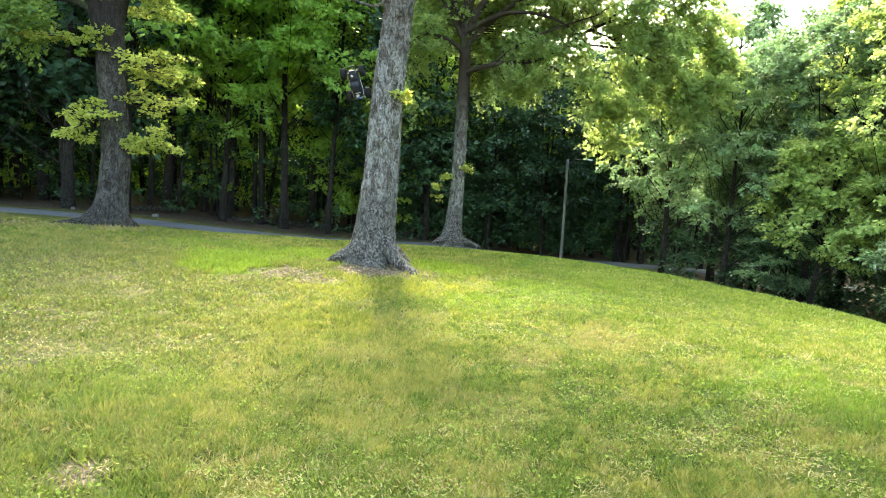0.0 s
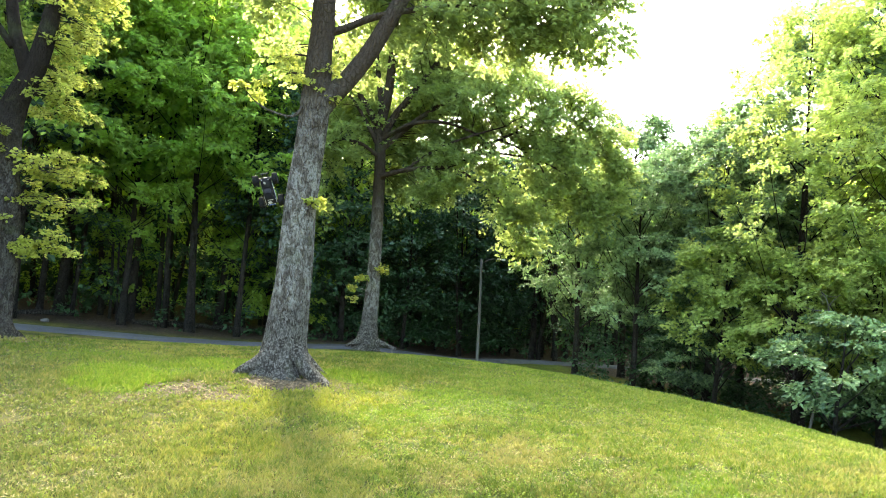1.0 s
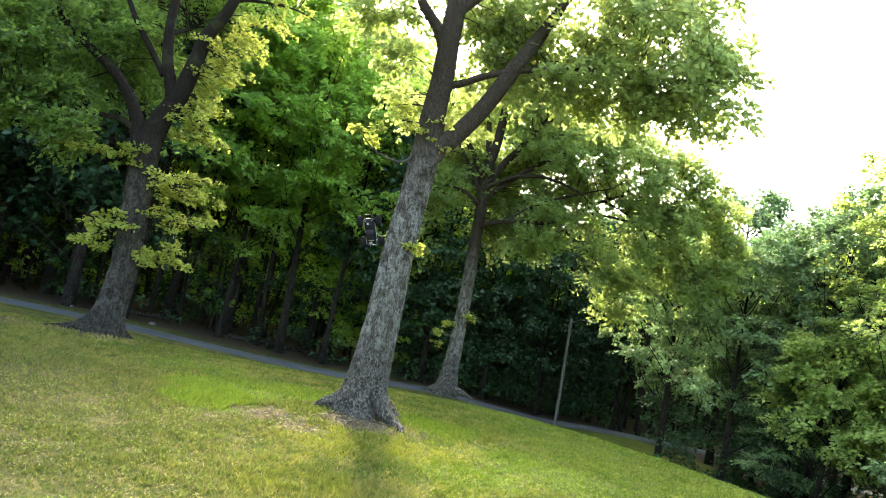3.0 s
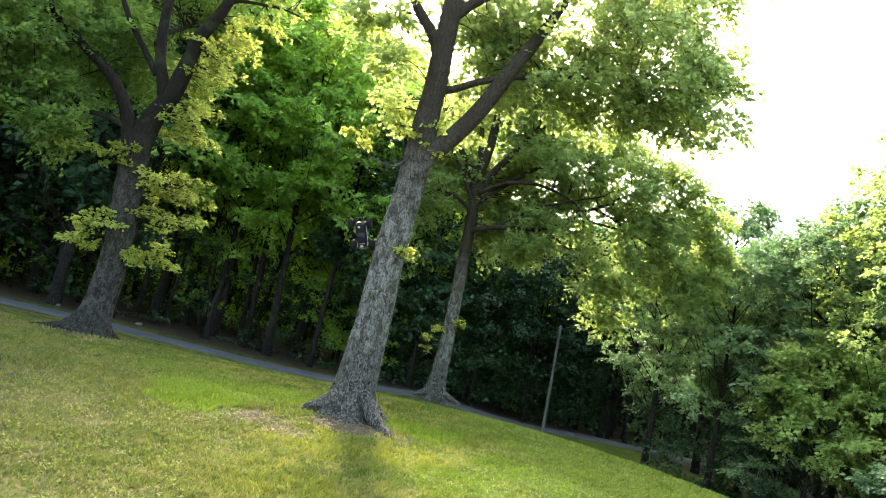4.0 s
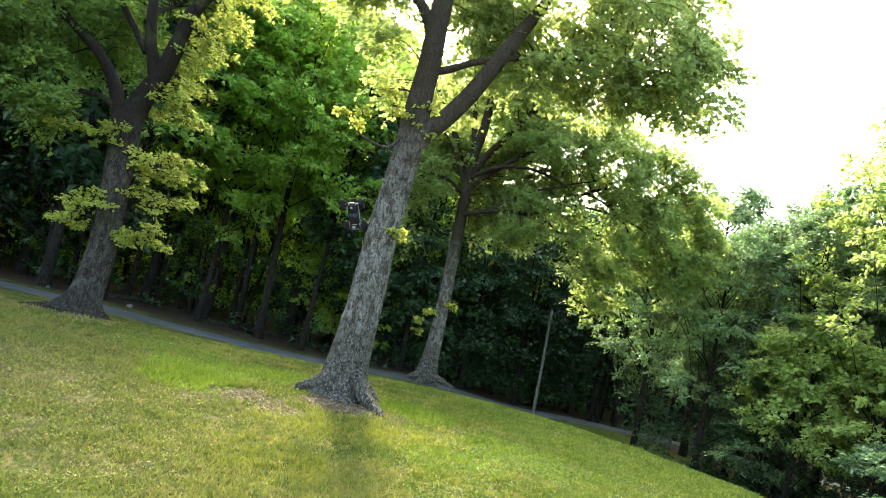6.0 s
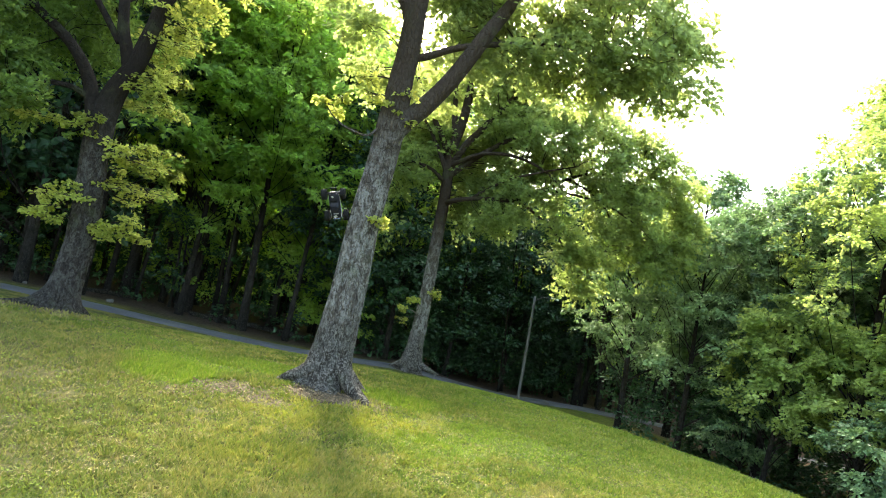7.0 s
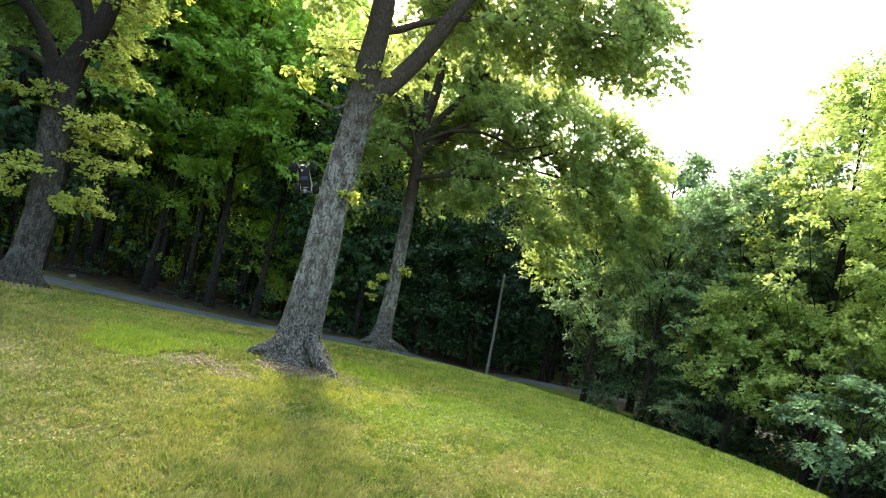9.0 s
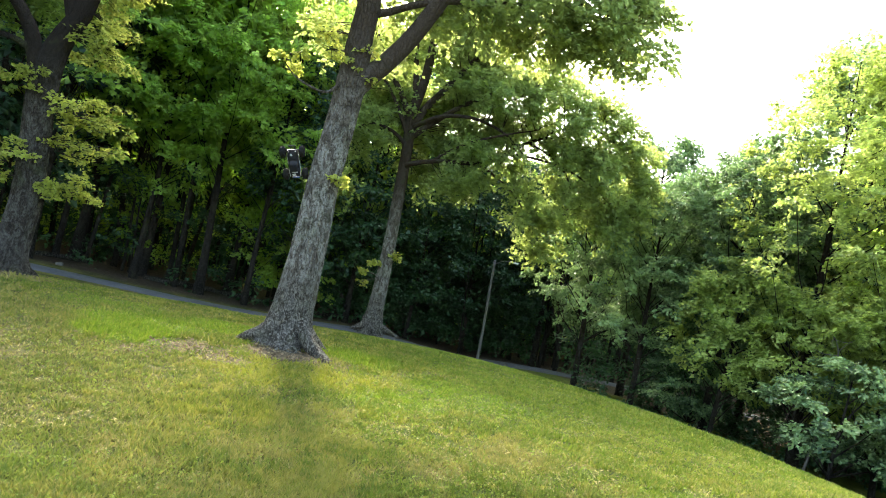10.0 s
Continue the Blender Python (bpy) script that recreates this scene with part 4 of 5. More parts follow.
def wood_tree(name, label, seed, height, crown_from, spread, clusters, per_twig, leaf, trunk_r, mat, cluster=0.75, flat=0.5, tilt=0.5):
    """A woodland tree at the origin: trunk, a few boughs and a crown of leaf sprays."""
    g = np.random.default_rng(seed)
    tree = new(name)
    tagged(tree, label, "tree", "woodland edge trees")
    lean = g.normal(size=2) * 0.02 * height
    k = np.linspace(0, 1, 8)
    rows = np.stack([lean[0] * k ** 1.5 + 0.06 * np.sin(5 * k + seed), lean[1] * k ** 1.5 + 0.06 * np.cos(4 * k), -0.25 + (height * 0.88 + 0.25) * k, trunk_r * (1 - 0.9 * k) + 0.01], -1)
    rows[0, 3] *= 1.35
    rows = glide(rows, 3)
    v, f = tube(rows, 10)
    part_mesh("trunk", to_mesh("trunk", v, f, M_BARK_DARK, True), tree)
    u = g.uniform(0, 1, clusters) ** 0.75
    z = crown_from + (height - crown_from) * u
    prof = spread * np.sin(np.pi * np.clip(0.12 + 0.86 * u, 0, 1)) ** 0.45
    r = prof * g.uniform(0.3, 1.0, clusters) ** 0.5
    a = g.uniform(0, 2 * np.pi, clusters)
    wob = 1 + 0.25 * np.sin(3 * a + seed) * np.sin(4 * u * np.pi + seed)
    ax = np.interp(z, rows[:, 2], rows[:, 0])
    ay = np.interp(z, rows[:, 2], rows[:, 1])
    c = np.stack([ax + r * wob * np.cos(a), ay + r * wob * np.sin(a), z], -1)
    rad = cluster * g.uniform(0.6, 1.25, clusters)
    out = np.stack([np.cos(a), np.sin(a), 0.5 * (u - 0.4)], -1)
    pos, head, nrm, size, tips = sprays(c, rad, 9, per_twig, leaf, g, flat, 0.22, tilt, out)
    v, f = leaf_mesh(pos, head, nrm, size, False)
    part_mesh("crown", to_mesh("crown", v, f, mat), tree)
    pieces = []
    for q in c[::3]:
        reach = np.hypot(q[0] - np.interp(q[2], rows[:, 2], rows[:, 0]), q[1] - np.interp(q[2], rows[:, 2], rows[:, 1]))
        sz = max(0.4, q[2] - 0.3 - 1.0 * reach)
        s = np.array([np.interp(sz, rows[:, 2], rows[:, 0]), np.interp(sz, rows[:, 2], rows[:, 1]), sz])
        mid = s + (q - s) * [0.62, 0.62, 0.45] + g.normal(size=3) * 0.06
        pieces.append(tube(np.array([(*s, 0.022), (*mid, 0.013), (*q, 0.005)]), 4, close=False))
    v, f = joined(pieces)
    tagged(part_mesh("branchwork", to_mesh("branchwork", v, f, M_BARK_DARK, True), tree), kind="stuff")
    return tree


def stand(tree, x, y, turn, size, height=1.0):
    m = Matrix.LocRotScale((x, y, float(ground_z(x, y))), Euler((0, 0, turn)), (size, size, size * height))
    return copy_thing(tree, m)


def plant(tree, x, y, turn, size, height=1.0):
    tree.matrix_basis = Matrix.LocRotScale((x, y, float(ground_z(x, y))), Euler((0, 0, turn)), (size, size, size * height))


TALL = [wood_tree("forest_tree", "tall woodland tree with fresh green layered boughs", 20 + i, 13.4, 3.2 + 0.4 * i, 2.6, 110, 15, 0.185, 0.10 + 0.025 * i, M_WOOD_LEAF, 0.80, 0.26, 0.75) for i in range(3)]
# trees in the shaded parts carry the darkened leaf colour
DARK = [wood_tree("forest_tree", "shaded woodland tree with dark blue-green leaves down low", 70 + i, 12.0, 1.6 + 0.5 * i, 2.6, 150, 6, 0.225, 0.12, M_SHADE_LEAF, 0.80, 0.28) for i in range(2)]
BACK = [wood_tree("forest_tree", "woodland tree standing deep in the shaded wood", 30 + i, 13.0, 4.0, 2.8, 100, 4, 0.33, 0.13, M_WOOD_LEAF, 0.9, 0.26) for i in range(2)]
# these tall trees, and SUNNY below, have the sun painted into their leaves
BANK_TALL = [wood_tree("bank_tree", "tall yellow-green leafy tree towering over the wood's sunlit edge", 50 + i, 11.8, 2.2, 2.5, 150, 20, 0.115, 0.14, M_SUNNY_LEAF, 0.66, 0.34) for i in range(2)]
BANK = [wood_tree("bank_tree", "dense grey-green tree on the edge of the wood", 40 + i, 8.5, 2.0 + 0.3 * i, 2.0 + 0.2 * i, 118, 22, 0.115, 0.11, M_BANK_LEAF, 0.60, 0.34) for i in range(3)]
THIN = [wood_tree("sapling", "slender understorey sapling with sparse leaves", 60 + i, 4.6, 1.0, 1.2, 26, 7, 0.17, 0.04, M_WOOD_LEAF, 0.5, 0.3) for i in range(2)]
LOW = [wood_tree("bank_bush", "low spreading shrub with flat sprays of blue-green leaves", 90, 3.0, 0.9, 1.5, 42, 20, 0.11, 0.05, M_BANK_LEAF, 0.55, 0.14)]
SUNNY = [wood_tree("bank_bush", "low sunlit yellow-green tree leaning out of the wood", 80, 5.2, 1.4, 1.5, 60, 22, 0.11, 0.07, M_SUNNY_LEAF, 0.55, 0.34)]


def lane_y(x):
    """The lane's middle."""
    return float(np.interp(x, [p[0] for p in ROAD_LINE], [p[1] for p in ROAD_LINE]))


def wood_edge(x):
    return 25.4 + (0.2 * x if x < 0 else 0.06 * x)


g = random.Random(4)
tall_spots, dark_spots, back_spots, bank_spots, thin_spots = [], [], [], [], []
for row, (gap, back, lo, hi) in enumerate(((2.3, 0.3, -25, 9.5), (2.7, 3.2, -27, 13), (3.0, 6.8, -28, 18))):
    x = lo
    while x < hi:
        xx = x + g.uniform(-0.7, 0.7)
        yy = wood_edge(xx) + back + g.uniform(-0.6, 0.9)
        h = 1.0 + 0.06 * row if xx < -2.5 else 0.74 + 0.02 * row
        if xx <= -7.4:
            h = 1.45
        elif xx <= -6.3:
            h = 1.14
        if row and -6.3 < xx < -4.5:
            h = 1.12
        elif -4.5 <= xx < 0.3:
            h = 1.02 + 0.06 * row
        elif 0.3 <= xx < 4.5:
            h = 0.95 + 0.07 * row
        if xx > 1.0:
            yy = max(yy, lane_y(xx) + 1.5 + 0.8 * row + g.uniform(0, 0.9))
        if xx < 10.5 or row:
            ((dark_spots if row < 2 and (xx > 4.5 or xx < -9.5) or row == 0 and xx > -0.5 else tall_spots if row == 0 else back_spots)).append((xx, yy, g.uniform(0, 6.28), h * g.uniform(0.93, 1.05)))
        x += gap
for x, y, h in ((9.4, 19.9, 0.95), (10.6, 18.2, 0.88), (12.3, 17.0, 0.9),
                (12.6, 19.6, 0.88), (14.2, 17.6, 1.06), (12.4, 29.0, 1.1), (12.6, 22.9, 1.0), (15.8, 15.8, 1.32), (14.8, 20.6, 0.92)):
    bank_spots.append((x + g.uniform(-0.3, 0.3), y + g.uniform(-0.3, 0.3), g.uniform(0, 6.28), h * 1.12 * g.uniform(0.9, 1.1)))
tower_spots = [(x + g.uniform(-0.3, 0.3), y + g.uniform(-0.3, 0.3), g.uniform(0, 6.28), h) for x, y, h in (
    (13.3, 14.3, 0.96), (14.5, 12.2, 0.98), (15.7, 10.0, 0.96), (17.4, 13.0, 1.0))]
shrub_spots = [(11.6, 11.6, 0.3, 0.95), (12.9, 10.2, 2.2, 0.85), (11.9, 17.2, 4.0, 0.8)]
bush_spots = [(11.6, 15.6, 0.4, 1.0), (12.6, 13.9, 2.0, 0.92), (13.3, 12.2, 3.7, 0.95), (14.2, 10.4, 5.1, 0.9)]
for x, y, h in ((14.6, 28.6, 0.7), (16.6, 21.6, 0.66), (19.2, 17.4, 0.85), (17.6, 15.2, 0.85), (16.9, 7.6, 0.95), (18.0, 5.2, 0.9), (18.8, 10.2, 1.0), (20.2, 7.0, 1.0), (24, 20, 0.85), (27, 16, 0.95), (29, 11, 1.0), (25.5, 7, 1.0), (23.5, 3, 1.0), (22, 24.5, 0.8)):
    back_spots.append((x, y, g.uniform(0, 6.28), h))
for i in range(15):
    x = g.uniform(-22, 2)
    thin_spots.append((x, wood_edge(x) + g.uniform(-0.2, 5.0), g.uniform(0, 6.28), g.uniform(0.6, 1.15)))
for kinds, spots in ((TALL, tall_spots), (DARK, dark_spots), (BACK, back_spots), (BANK, bank_spots), (BANK_TALL, tower_spots), (SUNNY, bush_spots), (LOW, shrub_spots), (THIN, thin_spots)):
    for i, (x, y, turn, size) in enumerate(spots):
        if i < len(kinds):
            continue
        stand(kinds[i % len(kinds)], x, y, turn, size)
    for i, tree in enumerate(kinds):
        plant(tree, *spots[i])


def woodland_depth():
    """Trunks too many to count, deep in the wood, and the leaf masses behind them."""
    gg = np.random.default_rng(77)
    pieces = []
    for _ in range(340):
        x = gg.uniform(-34, 26)
        y = wood_edge(x) + gg.uniform(0.8, 24)
        z = float(ground_z(x, y))
        r = gg.uniform(0.035, 0.13)
        dx, dy = gg.normal(size=2) * 0.25
        pieces.append(tube(np.array([(x, y, z - 0.2, r * 1.3), (x, y, z + 0.5, r), (x + dx, y + dy, z + 4, r * 0.8), (x + 2 * dx, y + 2 * dy, z + 8.5, r * 0.4)]), 7, close=False))
    v, f = joined(pieces)
    ob = new("woodland_trunks", to_mesh("woodland_trunks", v, f, M_BARK_DARK, True))
    tagged(ob, "crowded dark trunks deep inside the shaded wood", "trunks", kind="stuff")
    n = 46000
    az = np.radians(gg.uniform(-52, 62, n))
    d = gg.uniform(44, 64, n)
    top = np.where(az < -0.05, 0.36, np.where(az < 0.75, 0.21, 0.36)) * d
    pos = np.stack([d * np.sin(az), d * np.cos(az), -1 + gg.uniform(0, 1, n) ** 1.3 * (top + 1.5)], -1)
    nrm = gg.normal(size=(n, 3)) + [0, 0, 0.6]
    v, f = leaf_mesh(pos, gg.normal(size=(n, 3)), nrm, gg.uniform(0.5, 1.1, n), False)
    # large darkened leaves added to plug sky gaps low in the wood
    m = 16000
    az, dd = np.radians(gg.uniform(-52, 62, m)), gg.uniform(42, 60, m)
    low = np.stack([dd * np.sin(az), dd * np.cos(az), gg.uniform(-1, 7.5, m)], -1)
    lv, lf = leaf_mesh(low, gg.normal(size=(m, 3)), gg.normal(size=(m, 3)) + [0, -1.0, 0], gg.uniform(0.9, 1.7, m), False)
    # low leaves take the darkened colour, as shade under the far crowns
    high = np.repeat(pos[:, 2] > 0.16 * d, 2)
    tagged(new("far_brush", to_mesh("far_brush", lv, lf, M_SHADE_LEAF)), "dark brush closing off the far side of the wood", "woods", kind="stuff")
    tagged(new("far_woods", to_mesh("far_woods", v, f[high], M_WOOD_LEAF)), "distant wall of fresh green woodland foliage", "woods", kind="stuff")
    tagged(new("far_thicket", to_mesh("far_thicket", v, f[~high], M_SHADE_LEAF)), "distant dark foliage low down in the wood", "woods", kind="stuff")
    k = 420
    x = gg.uniform(0.6, 11, k)
    y = np.array([wood_edge(q) for q in x]) + gg.uniform(0.3, 5, k)
    y = np.maximum(y, np.array([lane_y(q) for q in x]) + 1.3 + gg.uniform(0, 1.5, k))
    clear = np.abs(y - np.array([lane_y(q) for q in x])) > 1.2
    x, y = x[clear], y[clear]
    k = len(x)
    c = np.stack([x, y, ground_z(x, y) + gg.uniform(0.4, 4.6, k)], -1)
    pos, head, nrm, size, _ = sprays(c, gg.uniform(0.4, 0.9, k), 8, 8, 0.17, gg, 0.5, 0.2, 0.7)
    v, f = leaf_mesh(pos, head, nrm, size, False)
    # shade behind the lane is put into the leaf colour
    ob = new("thicket", to_mesh("thicket", v, f, M_SHADE_LEAF))
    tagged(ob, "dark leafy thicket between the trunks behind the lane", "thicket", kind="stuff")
    # leaf layer added to keep sky light out of the wood's interior
    n = 30000
    x = gg.uniform(-56, 30, n)
    y = np.array([wood_edge(q) for q in x]) + gg.uniform(5, 20, n)
    top = np.where(x < -2, 11.0, 8.0)
    pos = np.stack([x, y, gg.uniform(4.2, 6.0, n) + gg.uniform(0, 1, n) * (top - 5.5)], -1)
    v, f = leaf_mesh(pos, gg.normal(size=(n, 3)), gg.normal(size=(n, 3)) + [0, 0, 1.2], gg.uniform(0.4, 0.9, n), False)
    ob = new("woodland_canopy", to_mesh("woodland_canopy", v, f, M_WOOD_LEAF))
    tagged(ob, "dense leaf layer added over the wood's interior to shade it", "canopy", kind="stuff")
    k = 1500
    x = gg.uniform(-26, 24, k)
    y = np.array([max(wood_edge(q), lane_y(q) + 1.4) for q in x]) + gg.uniform(0.4, 16, k)
    c = np.stack([x, y, ground_z(x, y) + gg.uniform(0.15, 5.2, k)], -1)
    pos, head, nrm, size, _ = sprays(c, gg.uniform(0.35, 0.8, k), 7, 7, 0.17, gg, 0.5, 0.2)
    v, f = leaf_mesh(pos, head, nrm, size, False)
    # light of the deeper gaps is painted: rear leaves get the brighter colour
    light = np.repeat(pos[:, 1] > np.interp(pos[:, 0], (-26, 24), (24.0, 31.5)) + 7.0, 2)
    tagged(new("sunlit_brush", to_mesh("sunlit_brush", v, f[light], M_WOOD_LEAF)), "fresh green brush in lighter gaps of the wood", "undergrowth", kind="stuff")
    ob = new("undergrowth", to_mesh("undergrowth", v, f[~light], M_SHADE_LEAF))
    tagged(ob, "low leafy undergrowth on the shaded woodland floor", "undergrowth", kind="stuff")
    k = 700
    t = gg.uniform(0, 1, k)
    x = 9.4 + 10.5 * t + gg.uniform(-0.2, 4.2, k)
    y = 19.4 - 16 * t + gg.uniform(-0.2, 3.2, k)
    c = np.stack([x, y, ground_z(x, y) + gg.uniform(0.1, 2.2, k)], -1)
    pos, head, nrm, size, _ = sprays(c, gg.uniform(0.35, 0.7, k), 8, 7, 0.14, gg, 0.4, 0.2)
    v, f = leaf_mesh(pos, head, nrm, size, False)
    # shade under the bank trees is put into the leaf colour
    ob = new("bank_undergrowth", to_mesh("bank_undergrowth", v, f, M_SHADE_LEAF))
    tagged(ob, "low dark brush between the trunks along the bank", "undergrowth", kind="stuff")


woodland_depth()

# ---- things on the lawn and by the lane ----


def box(bm, sx, sy, sz, m, bevel=0.0):
    r = bmesh.ops.create_cube(bm, size=1.0, matrix=m @ Matrix.Diagonal((sx, sy, sz, 1)))
    if bevel:
        edges = list({e for v in r["verts"] for e in v.link_edges})
        bmesh.ops.bevel(bm, geom=edges, offset=bevel, segments=2, affect="EDGES", profile=0.6)


def rod(bm, a, b, r, sides=8):
    a, b = Vector(a), Vector(b)
    m = Matrix.Translation((a + b) / 2) @ (b - a).to_track_quat("Z", "Y").to_matrix().to_4x4()
    bmesh.ops.create_cone(bm, cap_ends=True, segments=sides, radius1=r, radius2=r, depth=(b - a).length, matrix=m)


def lathe(bm, profile, sides, m):
    """Turns rows of (radius, along y) about the y axis; closed ring profile."""
    rings = []
    for k in range(sides):
        a = 2 * math.pi * k / sides
        rings.append([bm.verts.new(m @ Vector((r * math.cos(a), y, r * math.sin(a)))) for r, y in profile])
    n = len(profile)
    for k in range(sides):
        p, q = rings[k], rings[(k + 1) % sides]
        for i in range(n):
            bm.faces.new((p[i], p[(i + 1) % n], q[(i + 1) % n], q[i]))


def loft(bm, stations, sides=16):
    """A shell through rounded cross sections: rows of (x, half width at foot, half width at top, foot z, top z)."""
    rings = []
    for x, wf, wt, zf, zt in stations:
        ring = []
        for k in range(sides):
            a = 2 * math.pi * (k + 0.5) / sides
            cy, cz = math.cos(a), math.sin(a)
            cy = math.copysign(abs(cy) ** 0.5, cy)
            cz = math.copysign(abs(cz) ** 0.5, cz)
            u = (cz + 1) / 2
            ring.append(bm.verts.new((x, cy * (wf + (wt - wf) * u), zf + (zt - zf) * u)))
        rings.append(ring)
    for p, q in zip(rings, rings[1:]):
        for k in range(sides):
            bm.faces.new((p[k], p[(k + 1) % sides], q[(k + 1) % sides], q[k]))
    bm.faces.new(rings[0])
    bm.faces.new(list(reversed(rings[-1])))


def toy_truck():
    truck = new("toy_monster_truck")
    tagged(truck, "black and white radio-controlled monster truck leaping against the oak trunk", "toy truck")
    bm = bmesh.new()
    loft(bm, ((-0.255, 0.070, 0.062, 0.085, 0.125), (-0.235, 0.092, 0.084, 0.070, 0.158), (-0.15, 0.098, 0.088, 0.066, 0.168), (-0.09, 0.100, 0.088, 0.064, 0.172),
              (0.08, 0.100, 0.088, 0.064, 0.170), (0.16, 0.098, 0.084, 0.066, 0.160), (0.235, 0.088, 0.074, 0.072, 0.142), (0.262, 0.064, 0.054, 0.085, 0.118)))
    body = part("body", bm, M_SHELL, truck, "glossy navy-black body shell", True)
    bm = bmesh.new()
    loft(bm, ((-0.125, 0.086, 0.050, 0.160, 0.176), (-0.075, 0.088, 0.062, 0.160, 0.226), (-0.03, 0.088, 0.066, 0.160, 0.238), (0.03, 0.088, 0.064, 0.160, 0.234), (0.075, 0.087, 0.056, 0.158, 0.205), (0.115, 0.084, 0.052, 0.155, 0.170)))
    cab = part("cab", bm, M_SHELL, body, "dark tinted cab", True)
    bm = bmesh.new()
    box(bm, 0.105, 0.112, 0.006, pose(-0.018, 0, 0.238, 0, -2, 0), 0.002)
    part("roof_panel", bm, M_SHELL, body)
    for s in (-1, 1):
        bm = bmesh.new()
        box(bm, 0.34, 0.005, 0.012, pose(0.0, s * 0.0985, 0.112, s * 8, 0, 0), 0.002)
        box(bm, 0.10, 0.005, 0.020, pose(-0.19, s * 0.092, 0.142, s * 8, 0, 0), 0.002)
        part("side_stripe", bm, M_SHELL_WHITE, body, "white side flash")
        bm = bmesh.new()
        box(bm, 0.075, 0.004, 0.032, pose(-0.01, s * 0.0795, 0.195, -s * 24, 0, 0), 0.002)
        part("side_window", bm, M_BLACK, body)
    bm = bmesh.new()
    box(bm, 0.05, 0.06, 0.004, pose(-0.20, 0.015, 0.1655, 0, -6, 20), 0.0015)
    box(bm, 0.015, 0.10, 0.004, pose(-0.145, 0.0, 0.1705, 0, -3, 0), 0.0015)
    part("bed_graphic", bm, M_SHELL_SILVER, body, "silver graphic on the rear deck")
    bm = bmesh.new()
    box(bm, 0.04, 0.035, 0.004, pose(0.185, 0.02, 0.1565, 0, 9, 12), 0.0015)
    part("hood_graphic", bm, M_SHELL_SILVER, body, "grey graphic on the bonnet")
    bm = bmesh.new()
    box(bm, 0.46, 0.10, 0.022, pose(0, 0, 0.055), 0.006)
    box(bm, 0.20, 0.14, 0.03, pose(0, 0, 0.062), 0.008)
    part("chassis", bm, M_BLACK, truck)
    bm = bmesh.new()
    box(bm, 0.018, 0.10, 0.016, pose(-0.305, 0, 0.062), 0.005)
    for s in (-1, 1):
        box(bm, 0.06, 0.014, 0.012, pose(-0.275, s * 0.034, 0.06), 0.003)
        box(bm, 0.02, 0.014, 0.03, pose(-0.305, s * 0.05, 0.07), 0.004)
    part("rear_bumper", bm, M_BLUE, truck, "bright blue rear bumper")
    bm = bmesh.new()
    box(bm, 0.018, 0.13, 0.018, pose(0.315, 0, 0.07, 0, -12, 0), 0.005)
    for s in (-1, 1):
        box(bm, 0.07, 0.012, 0.012, pose(0.28, s * 0.036, 0.064, 0, -6, 0), 0.003)
    part("front_bumper", bm, M_BLACK, truck)
    for sx in (-1, 1):
        for sy in (-1, 1):
            cx, cy, cz = sx * 0.215, sy * 0.165, 0.095
            bm = bmesh.new()
            for dx in (-0.028, 0.028):
                rod(bm, (cx + dx, sy * 0.045, 0.056), (cx, sy * 0.128, 0.080), 0.006)
                rod(bm, (cx + dx * 0.7, sy * 0.045, 0.094), (cx, sy * 0.128, 0.108), 0.005)
            box(bm, 0.022, 0.014, 0.05, pose(cx, sy * 0.130, 0.094), 0.004)
            part("suspension_arm", bm, M_BLACK, truck)
            bm = bmesh.new()
            rod(bm, (cx + 0.03 * sx, sy * 0.10, 0.08), (cx + 0.03 * sx, sy * 0.055, 0.160), 0.008)
            shock = part("shock_absorber", bm, M_STEEL, truck, "", True)
            bm = bmesh.new()
            a, b = Vector((cx + 0.03 * sx, sy * 0.098, 0.084)), Vector((cx + 0.03 * sx, sy * 0.062, 0.148))
            for k in range(6):
                q = a.lerp(b, k / 5)
                d = (b - a).normalized() * 0.0035
                rod(bm, q - d, q + d, 0.0135, 12)
            part("spring", bm, M_BLACK, shock, "", True)
            bm = bmesh.new()
            m = pose(cx, cy, cz)
            lathe(bm, ((0.055, -0.040), (0.072, -0.044), (0.088, -0.036), (0.092, -0.018), (0.092, 0.018), (0.088, 0.036), (0.072, 0.044), (0.055, 0.040)), 28, m)
            for k in range(18):
                for row, off in ((-0.021, 0.0), (0.021, 0.5)):
                    a = 2 * math.pi * (k + off) / 18
                    lug = m @ Matrix.Rotation(-a, 4, "Y") @ pose(0.0925, row, 0, 0, 0, 0) @ Matrix.Rotation(0.5 if row > 0 else -0.5, 4, "X")
                    box(bm, 0.009, 0.036, 0.014, lug)
            wheel = part("wheel", bm, M_RUBBER, truck, "chunky black tyre")
            bm = bmesh.new()
            lathe(bm, ((0.010, sy * 0.020), (0.030, sy * 0.026), (0.050, sy * 0.024), (0.058, sy * 0.038), (0.058, sy * -0.03), (0.010, sy * -0.01)), 20, m)
            for k in range(5):
                a = 2 * math.pi * k / 5
                box(bm, 0.046, 0.008, 0.012, m @ Matrix.Rotation(-a, 4, "Y") @ pose(0.032, sy * 0.029, 0))
            part("rim", bm, M_RIM, wheel, "dark spoked rim")
    fore, top = Vector(TRUCK_FORE).normalized(), Vector((-0.05, -0.85, -0.35))
    side = top.cross(fore).normalized()
    top = fore.cross(side)
    turn = Matrix((fore, side, top)).transposed().to_4x4() @ Matrix.Diagonal((TRUCK_SIZE, TRUCK_SIZE, TRUCK_SIZE, 1))
